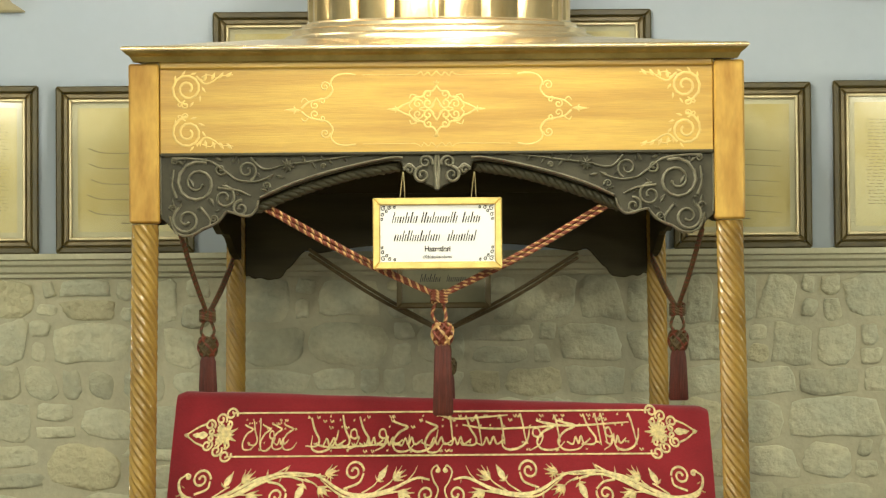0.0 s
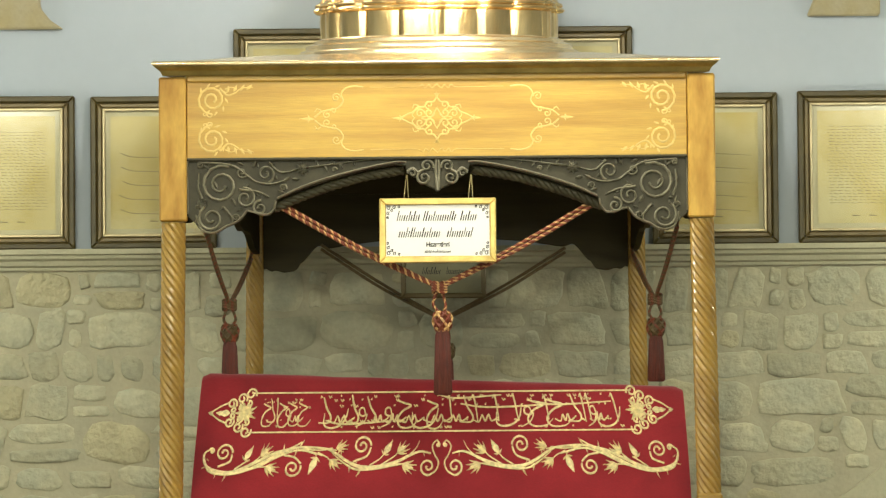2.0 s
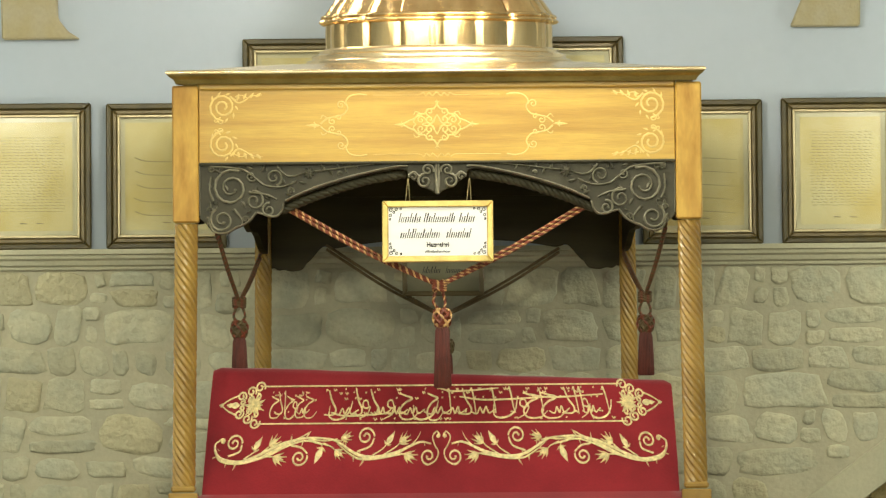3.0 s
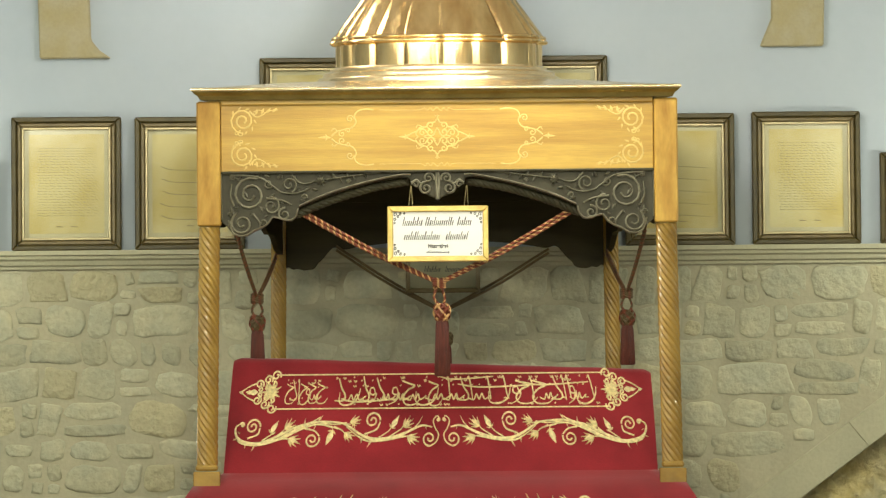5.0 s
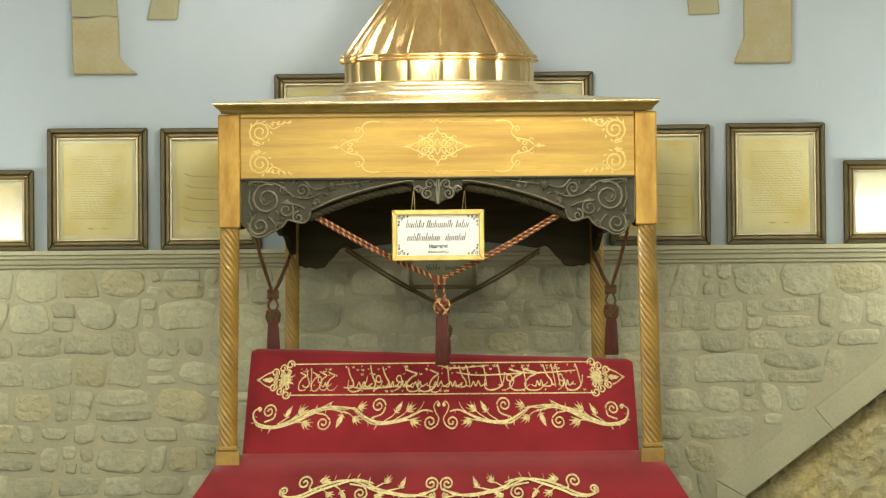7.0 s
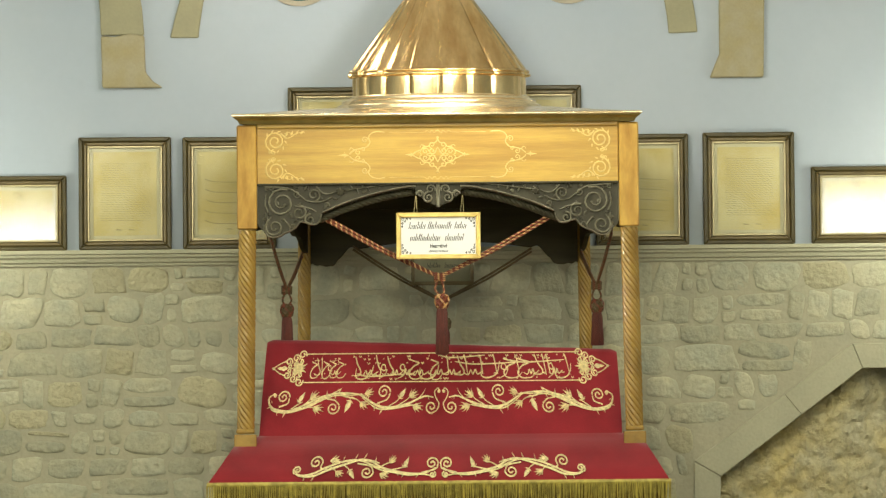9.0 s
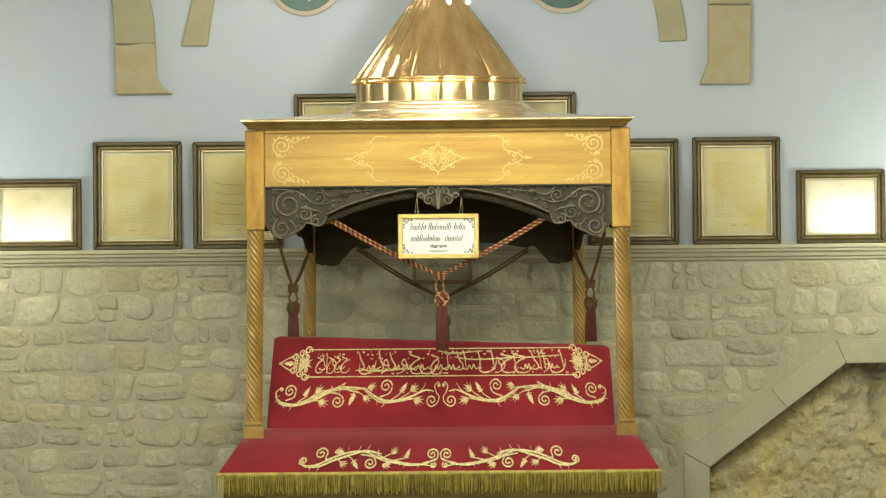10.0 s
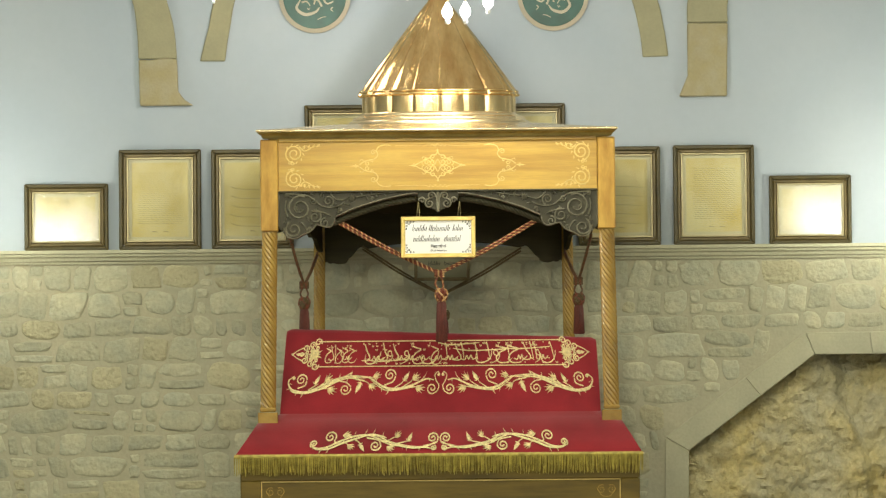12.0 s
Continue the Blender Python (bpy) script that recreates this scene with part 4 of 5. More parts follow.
def frieze_half(put, sgn, which):
    out = {"corner": 0.024, "side": 0.020, "middle": 0.0}[which]

    def line(keys, w0=0.0075, w1=0.0075, wmid=None):
        stroke(bm, put(path2(*[(u + out, v) for u, v in keys])), w0, w1, IN, 0.0016, wmid)

    def curl(u, v, r, a0, turns, w=0.006):
        stroke(bm, put(spiral(u + out, v, r, r * 0.2, a0, turns)), w, w, IN, 0.0016)

    def lf(u, v, ang, ln, wd):
        leaf(bm, sgn * (u + out), v, ang if sgn > 0 else 180 - ang, ln, wd, IN, 0.0016)

    for sv in (1, -1):
        def z(v):
            return ZC + sv * v
        if which == "corner":
            # corner scrolls
            curl(0.850, z(0.078), 0.058, -90 * sv, 1.9 * sv, 0.010)
            for k in range(7):
                a = 30 + k * 36
                lf(0.850 + 0.050 * math.cos(radians(a)), z(0.078) + 0.050 * math.sin(radians(a)), a + 60, 0.024, 0.011)
            curl(0.858, z(0.020), 0.015, 90 * sv, -1.1 * sv)
            curl(0.880, z(0.022), 0.010, 90 * sv, 1.0 * sv)
            line([(0.82, z(0.122)), (0.790, z(0.095)), (0.76, z(0.104)), (0.735, z(0.121)), (0.69, z(0.126))], 0.010, 0.003)
            line([(0.80, z(0.118)), (0.775, z(0.126)), (0.75, z(0.115))], 0.006, 0.003)
            for k in range(4):
                lf(0.79 - 0.025 * k, z(0.104 + 0.004 * k), sv * (100 + 12 * k), 0.030, 0.016)
        if which == "middle":
            # long edge lines
            line([(0.26, z(0.122)), (0.20, z(0.121)), (0.14, z(0.121)), (0.075, z(0.121)), (0.055, z(0.131)), (0.045, z(0.118)), (0.03, z(0.130)), (0.018, z(0.118)), (0.0, z(0.134))], 0.002, 0.004)
        if which == "side":
            # side motif
            line([(0.265, z(0.122)), (0.30, z(0.126)), (0.335, z(0.118)), (0.352, z(0.095)), (0.345, z(0.068)), (0.365, z(0.042)), (0.40, z(0.034)), (0.43, z(0.026)), (0.455, z(0.006))], 0.007, 0.008)
            curl(0.372, z(0.082), 0.018, 180, -1.3 * sv)
            curl(0.408, z(0.016), 0.016, 90 * sv, -1.2 * sv)
            curl(0.382, z(0.030), 0.012, 0, 1.1 * sv)
            line([(0.43, z(0.030)), (0.445, z(0.040)), (0.455, z(0.028))], 0.005, 0.003)
        if which == "middle":
            # middle medallion
            curl(0.030, z(0.020), 0.020, 180, 1.2 * sv, 0.0075)
            curl(0.030, z(0.052), 0.018, -90 * sv, 1.2 * sv)
            curl(0.066, z(0.018), 0.018, 180, -1.2 * sv)
            line([(0.0, z(0.082)), (0.014, z(0.064)), (0.036, z(0.062)), (0.050, z(0.044)), (0.074, z(0.042)), (0.092, z(0.024)), (0.112, z(0.016)), (0.142, z(0.0))], 0.008, 0.008)
            line([(0.0, z(0.040)), (0.016, z(0.014)), (0.034, z(-0.006)), (0.060, z(-0.002))], 0.006, 0.005)
            line([(0.060, z(0.040)), (0.084, z(0.030)), (0.096, z(0.012)), (0.086, z(0.0))], 0.006, 0.004)
            line([(0.07, z(0.048)), (0.088, z(0.052)), (0.095, z(0.038))], 0.005, 0.003)
            lf(0.0, z(0.078), 90 * sv, 0.024, 0.014)
            lf(0.0, z(0.090), (90 - 60) * sv, 0.012, 0.006)
    if which == "side":
        lf(0.455, ZC, 0, 0.062, 0.016)
        lf(0.475, ZC, 65, 0.016, 0.008)
        lf(0.475, ZC, -65, 0.016, 0.008)
    if which == "middle":
        lf(0.130, ZC, 0, 0.045, 0.014)
        lf(0.140, ZC, 65, 0.014, 0.007)
        lf(0.140, ZC, -65, 0.014, 0.007)


for which in ("corner", "side", "middle"):
    for sgn in (1, -1):
        if which != "middle" or sgn == 1:
            bm = bmesh.new()
        frieze_half(lambda pts: [(sgn * u, v) for u, v in pts], sgn, which)
        if which != "middle" or sgn == -1:
            part("frieze_inlay", bm, INLAY, canopy, "gilt scroll inlay on the frieze")

# carved valance of the front arch
edge = [(0.978, 2.452), (0.978, 2.235), (0.948, 2.210), (0.925, 2.180), (0.895, 2.163), (0.855, 2.166), (0.825, 2.185), (0.800, 2.195), (0.765, 2.215), (0.738, 2.250), (0.715, 2.243), (0.690, 2.232), (0.655, 2.232), (0.632, 2.255), (0.625, 2.292), (0.52, 2.335), (0.40, 2.374), (0.28, 2.405), (0.16, 2.426), (0.125, 2.420), (0.118, 2.395), (0.095, 2.378), (0.070, 2.372), (0.045, 2.345), (0.020, 2.335)]
outline = [(-0.022 + x, z) for x, z in edge] + [(-0.022, 2.318)] + [(-0.022 - x, z) for x, z in edge[::-1]]
valance = part("front_valance", extruded(outline, -0.022, 0.012, 0.003), CARVED, canopy, "dark carved arched valance", smooth=False)
bm = bmesh.new()
CV = on_plane(-0.024, -0.022)


def carve_half(put, sgn):
    def line(keys, w0=0.011, w1=0.007, wmid=None):
        stroke(bm, put(path2(*keys)), w0, w1, CV, 0.019, wmid)

    def curl(u, v, r, a0, turns, w=0.012):
        pts = spiral(u, v, r, r * 0.24, a0, turns)
        stroke(bm, put(pts), w, w * 0.7, CV, 0.019)
        leaf(bm, sgn * pts[-1][0] - 0.007, pts[-1][1], 0, 0.015, 0.014, CV, 0.021)

    def lf(u, v, ang, ln, wd):
        leaf(bm, sgn * u, v, ang if sgn > 0 else 180 - ang, ln, wd, CV, 0.020)

    curl(0.842, 2.352, 0.078, 115, -1.75, 0.013)
    curl(0.880, 2.222, 0.052, 60, -1.5, 0.012)
    curl(0.748, 2.300, 0.042, 80, 1.35, 0.011)
    curl(0.690, 2.262, 0.030, 100, -1.3, 0.011)
    curl(0.668, 2.395, 0.036, 250, -1.3, 0.010)
    curl(0.760, 2.400, 0.022, 200, 1.2, 0.009)
    line([(0.925, 2.44), (0.860, 2.438), (0.790, 2.425), (0.735, 2.385), (0.70, 2.362), (0.640, 2.356), (0.585, 2.372)])
    line([(0.915, 2.30), (0.93, 2.345), (0.925, 2.40)])
    line([(0.77, 2.335), (0.70, 2.325), (0.655, 2.305)])
    line([(0.83, 2.265), (0.80, 2.225), (0.80, 2.20)])
    line([(0.655, 2.44), (0.62, 2.405), (0.585, 2.40), (0.545, 2.412)], 0.010, 0.006)
    line([(0.50, 2.418), (0.42, 2.428), (0.34, 2.438), (0.255, 2.446)], 0.009, 0.004)
    for u, v, a, ln in ((0.46, 2.422, 60, 0.03), (0.44, 2.424, -120, 0.028), (0.40, 2.430, 62, 0.022), (0.38, 2.432, -125, 0.024), (0.33, 2.438, -130, 0.02), (0.60, 2.365, 150, 0.035), (0.565, 2.375, 190, 0.03), (0.78, 2.44, 200, 0.03), (0.925, 2.27, 80, 0.03), (0.94, 2.20, 100, 0.03), (0.72, 2.42, 120, 0.03), (0.855, 2.34, 60, 0.035), (0.80, 2.30, 240, 0.035), (0.62, 2.33, 200, 0.03), (0.91, 2.43, 215, 0.03)):
        lf(u, v, a, ln, ln * 0.45)
    for k in range(9):
        lf(0.525, 2.412, k * 40, 0.026, 0.012)
    # leaf lobes round the scrolls, and small scrolls that fill the field
    for cu, cv, r, a0, a1, step in ((0.842, 2.352, 0.082, -150, 120, 34), (0.880, 2.222, 0.050, -120, 60, 40), (0.748, 2.300, 0.044, 90, 330, 44), (0.668, 2.395, 0.038, 40, 260, 50)):
        a = a0
        while a <= a1:
            lf(cu + r * math.cos(radians(a)), cv + r * math.sin(radians(a)), a + 50, 0.020, 0.009)
            a += step * 1.5
    for cu, cv, r, a0, tr in ((0.920, 2.430, 0.014, 90, -1.2), (0.928, 2.262, 0.014, 0, 1.2), (0.600, 2.340, 0.014, 200, -1.2), (0.785, 2.225, 0.014, 200, -1.2), (0.40, 2.408, 0.010, 180, -1.1)):
        curl(cu, cv, r, a0, tr, 0.008)
    line([(0.97, 2.448), (0.80, 2.449), (0.60, 2.449), (0.40, 2.449), (0.17, 2.449)], 0.007, 0.006)
    line([(0.970, 2.445), (0.971, 2.36), (0.970, 2.24)], 0.007, 0.006)
    line([(0.940, 2.236), (0.922, 2.186), (0.893, 2.169), (0.857, 2.172), (0.826, 2.191), (0.800, 2.201), (0.768, 2.220), (0.740, 2.254)], 0.009, 0.009)
    line([(0.738, 2.252), (0.712, 2.246), (0.690, 2.238), (0.658, 2.238), (0.638, 2.258), (0.628, 2.290)], 0.009, 0.009)
    # border cord along the top and the arch, and the scrolls of the crown
    line([(0.622, 2.300), (0.52, 2.345), (0.40, 2.384), (0.28, 2.414), (0.165, 2.436), (0.12, 2.436)], 0.010, 0.010)
    curl(0.040, 2.420, 0.026, 200, -1.3, 0.011)
    curl(0.052, 2.375, 0.030, 90, -1.35, 0.012)
    line([(0.118, 2.398), (0.095, 2.412), (0.075, 2.396), (0.055, 2.405)], 0.012, 0.009)
    curl(0.098, 2.392, 0.018, 0, 1.0, 0.009)
    line([(0.004, 2.445), (0.006, 2.39), (0.0, 2.325)], 0.010, 0.016)


mirrored(carve_half)
part("valance_relief", bm, RELIEF, valance, "raised scroll carving on the valance")
# laid roll under the arch
for sgn in (-1, 1):
    pts = smooth_path([(-0.022 + sgn * x, 0.025, z) for x, z in ((0.640, 2.262), (0.52, 2.312), (0.40, 2.352), (0.28, 2.384), (0.135, 2.408))], 8)
    bm = bmesh.new()
    rope(bm, pts, 0.021, 0.085, (0, 0))
    part("arch_roll", bm, CARVED, canopy, "roped roll moulding under the arch")


# back and side valances, plainer, the canopy's shade put into their dark colour
def wavy(w0, z_post, z_arch, n=40):
    pts = []
    for i in range(n + 1):
        s = i / n
        z = z_arch + (z_post - z_arch) * s ** 2.6
        z -= 0.030 * math.exp(-((s - 0.80) / 0.05) ** 2) - 0.022 * math.exp(-((s - 0.70) / 0.04) ** 2) - 0.015 * math.exp(-((s - 0.93) / 0.03) ** 2)
        z -= 0.045 * math.sqrt(max(0.0, 1 - ((s - 0.89) / 0.085) ** 2))
        pts.append((s * w0, z))
    return pts


half = wavy(0.745, 2.045, 2.166, 64)
cx1 = fx(0, 1)
outline = [(cx1 - x, z) for x, z in half[::-1]] + [(cx1 + x, z) for x, z in half[1:]] + [(cx1 + 0.745, 2.40), (cx1 - 0.745, 2.40)]
part("back_valance", extruded(outline, 0.985, 1.015, 0.003), SHADEOAK, canopy, "dark carved valance on the wall side, shade put into its colour", smooth=False)
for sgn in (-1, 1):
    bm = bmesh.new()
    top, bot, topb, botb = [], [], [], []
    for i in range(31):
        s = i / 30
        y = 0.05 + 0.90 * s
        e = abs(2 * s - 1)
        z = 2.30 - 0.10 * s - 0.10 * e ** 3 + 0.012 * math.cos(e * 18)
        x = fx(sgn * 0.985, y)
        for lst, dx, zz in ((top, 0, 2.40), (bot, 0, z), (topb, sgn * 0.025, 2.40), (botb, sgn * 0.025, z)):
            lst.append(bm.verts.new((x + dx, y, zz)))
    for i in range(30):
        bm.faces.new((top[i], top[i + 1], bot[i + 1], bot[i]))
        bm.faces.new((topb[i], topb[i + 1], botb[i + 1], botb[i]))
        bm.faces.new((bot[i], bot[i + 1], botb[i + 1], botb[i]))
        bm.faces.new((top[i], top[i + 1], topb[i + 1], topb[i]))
    part("side_valance", bm, SHADEOAK, canopy, "dark carved valance between two posts, shade put into its colour", smooth=False)


# ---- cords and tassels ----
def tassel(parent, at, knot_r, length, width, mat_knot):
    """A woven knot over a thick fall of threads."""
    x, y, z = at
    bm = bmesh.new()
    for k in range(7):
        for sgn in (-1, 1):
            pts = []
            for i in range(15):
                t = i / 14
                a = 2 * math.pi * k / 7 + sgn * 2.4 * t
                rr = knot_r * (0.35 + 0.65 * math.sin(math.pi * (0.12 + 0.80 * t)))
                pts.append((x + rr * math.cos(a), y + rr * math.sin(a), z + knot_r * 1.05 * math.cos(math.pi * (0.05 + 0.85 * t))))
            tube(bm, pts, knot_r * 0.15, 5, (k + (sgn > 0)) % 2)
    revolved([(knot_r * 0.3, -knot_r), (knot_r * 0.8, -knot_r * 0.5), (knot_r * 0.84, 0), (knot_r * 0.6, knot_r * 0.6), (knot_r * 0.2, knot_r)], (x, y, z), 20, bm=bm)
    part("knot", bm, mat_knot, parent, "woven cord knot")
    prof = [(width * 0.30, -knot_r * 0.75), (width * 0.40, -knot_r * 1.5), (width * 0.44, -length * 0.5), (width * 0.50, -length * 0.97), (width * 0.42, -length)]
    bm = revolved(prof, (x, y, z), 96, 32, 0.07)
    part("threads", bm, TASSEL, parent, "maroon fall of tassel threads")


def garland(name, left, right, low, knot, mats, r, tl, tw, label, kr):
    ob = thing(name, left, label, "tassel cord", "cords of the canopy")
    for a in (left, right):
        for dy, dz in ((0, 0.009), (0, -0.009)):
            bm = bmesh.new()
            mid = [(a[i] + low[i]) / 2 for i in range(3)]
            mid[2] -= 0.012
            rope(bm, smooth_path([(a[0], a[1] + dy, a[2] + dz), (mid[0], mid[1] + dy, mid[2] + dz), (low[0], low[1] + dy, low[2] + dz * 0.3)], 8), r, r * 4.2)
            part("cord", bm, mats, ob, "twisted cord")
    bm = bmesh.new()
    x, y, z = low
    for k in range(4):
        pts = [(x + 0.026 * math.cos(a), y - 0.008 + 0.014 * math.sin(a), z + 0.014 - 0.010 * k + 0.006 * math.sin(2 * a)) for a in (2 * math.pi * i / 14 for i in range(15))]
        rope(bm, pts, r * 0.85, r * 4)
    for s in (-1, 1):
        rope(bm, smooth_path([(x + s * 0.010, y, z - 0.015), (x + s * 0.024, y, (z + knot[2]) / 2), (knot[0] + s * 0.006, knot[1], knot[2] + kr * 0.8)], 6), r * 0.9, r * 4)
    part("hitch", bm, mats, ob, "wrapped hitch of cord")
    tassel(ob, knot, kr, tl, tw, mats)
    return ob


garland("front_tassel_cord", (-0.634, 0.04, 2.272), (0.585, 0.04, 2.274), (-0.018, 0.04, 1.949), (-0.007, 0.04, 1.815), [ROPE_RED, ROPE_GOLD], 0.0076, 0.286, 0.074, "russet and gold twisted cord with a maroon tassel", 0.037)
garland("back_tassel_cord", (-0.500, 0.955, 2.135), (0.495, 0.955, 2.115), (-0.004, 0.955, 1.835), (0.012, 0.955, 1.705), [ROPE_DARK, ROPE_DARK], 0.0066, 0.24, 0.058, "twisted cord with a maroon tassel, shade put into its dark olive", 0.030)
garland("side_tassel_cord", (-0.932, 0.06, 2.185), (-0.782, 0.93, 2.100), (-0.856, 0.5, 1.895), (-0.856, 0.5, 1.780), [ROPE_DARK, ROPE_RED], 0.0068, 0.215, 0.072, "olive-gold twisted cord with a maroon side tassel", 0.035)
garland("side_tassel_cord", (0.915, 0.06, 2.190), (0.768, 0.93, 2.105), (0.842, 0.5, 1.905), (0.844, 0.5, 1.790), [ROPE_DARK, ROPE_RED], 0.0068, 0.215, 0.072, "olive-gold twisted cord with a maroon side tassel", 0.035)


# ---- name boards ----
def frame_bars(x0, x1, z0, z1, w, y0, y1, bevel=0.004):
    """Four mitred bars of a frame, each with a stepped face."""
    out = []
    for corners in (((x0, z0), (x1, z0), (x1 - w, z0 + w), (x0 + w, z0 + w)), ((x0, z1), (x1, z1), (x1 - w, z1 - w), (x0 + w, z1 - w)), ((x0, z0), (x0, z1), (x0 + w, z1 - w), (x0 + w, z0 + w)), ((x1, z0), (x1, z1), (x1 - w, z1 - w), (x1 - w, z0 + w))):
        out.append(extruded(list(corners), y0, y1, bevel))
    return out


def slanted_bar(bm, x, z, w, h, y, slant=0.25):
    extruded([(x, z), (x + w, z), (x + w + slant * h, z + h), (x + slant * h, z + h)], y - 0.0012, y + 0.0008, 0, bm)


def board(name, x0, x1, z0, z1, y, w, card, hooks, label, face_label, moulding=GILT):
    ob = thing(name, ((x0 + x1) / 2, y, z0), label, "sign")
    for b in frame_bars(x0, x1, z0, z1, w, y - 0.016, y + 0.006):
        part("frame_bar", b, moulding, ob, "gold frame moulding", smooth=False)
    part("card", block(x0 + w * 0.8, x1 - w * 0.8, y - 0.004, y + 0.004, z0 + w * 0.8, z1 - w * 0.8), card, ob, face_label, smooth=False)
    for hx, hz in hooks:
        for d in (-0.008, 0.010):
            part("wire", tube(bmesh.new(), [(hx + d, y, z1 - 0.004), (hx + d * 0.15 + 0.004, y + 0.01, hz)], 0.0016, 6), WIRE, ob, "thin hanging wire")
    return ob


name_board = board("name_board", -0.249, 0.205, 2.043, 2.294, -0.045, 0.026, WHITECARD, ((-0.145, 2.385), (0.105, 2.385)), "white name board in a gold frame hanging from the arch", "glossy white card")
rng = random.Random(8)


def print_word(parent, x0, x1, z, h, y, label):
    """A printed word as a row of close upright bars."""
    bm, x = bmesh.new(), x0
    while x < x1 - 0.006:
        w = rng.uniform(0.0030, 0.0052) * h / 0.04
        slanted_bar(bm, x, z, w, h * rng.choice((0.55, 0.55, 0.6, 0.95)), y)
        x += w + 0.0052 * h / 0.04
    part("print_word", bm, BLACKINK, parent, label, smooth=False)


for x0, x1, z in ((-0.182, -0.094, 2.206), (-0.080, 0.050, 2.206), (0.064, 0.126, 2.206), (-0.176, -0.008, 2.142), (0.012, 0.116, 2.142)):
    print_word(name_board, x0, x1, z, 0.040, -0.050, "black slanted print")
print_word(name_board, -0.075, 0.032, 2.082, 0.011, -0.050, "small black print")
CB = on_plane(-0.0495)
for sx in (-1, 1):
    for sz in (-1, 1):
        bm = bmesh.new()
        cxx, czz = -0.022 + sx * 0.178, 2.1685 + sz * 0.078
        for du, dv, r in ((0.012, 0.010, 0.009), (-0.010, 0.012, 0.007), (0.014, -0.012, 0.007), (-0.028, 0.014, 0.005), (0.016, -0.028, 0.005), (0.0, 0.0, 0.006)):
            stroke(bm, spiral(cxx + sx * du, czz + sz * dv, r, r * 0.3, 40, 1.2, 12), 0.003, 0.003, CB, 0.0008)
        part("corner_ornament", bm, BLACKINK, name_board, "small black corner scrolls")
curve = bpy.data.curves.new("title_print", "FONT")
curve.body, curve.size, curve.align_x, curve.extrude = "Hazretleri", 0.026, "CENTER", 0.0006
curve.offset = 0.0007
tmp = new("title_print_tmp", curve)
me = bpy.data.meshes.new_from_object(tmp.evaluated_get(bpy.context.evaluated_depsgraph_get()))
bpy.data.objects.remove(tmp)
me.transform(Matrix.Translation((-0.022, -0.0502, 2.106)) @ Matrix.Rotation(radians(90), 4, "X") @ Matrix.Diagonal((0.86, 1, 1, 1)))
me.materials.clear()
me.materials.append(BLACKINK)
title = new("title_print", me)
title.parent = name_board
title.matrix_parent_inverse = name_board.matrix_basis.inverted()

# inner board: card and frame colours dulled for the shade under the canopy
back_board = board("name_board", -0.176, 0.172, 1.922, 2.112, 0.93, 0.021, SHADECARD, ((-0.10, 2.17), (0.10, 2.17)), "name board in a dull gold frame, darkened for shade", "olive card with its shadow put into the colour", FRAMEOLIVE)
print_word(back_board, -0.090, -0.012, 2.020, 0.030, 0.926, "dark print")
print_word(back_board, 0.008, 0.086, 2.020, 0.030, 0.926, "dark print")


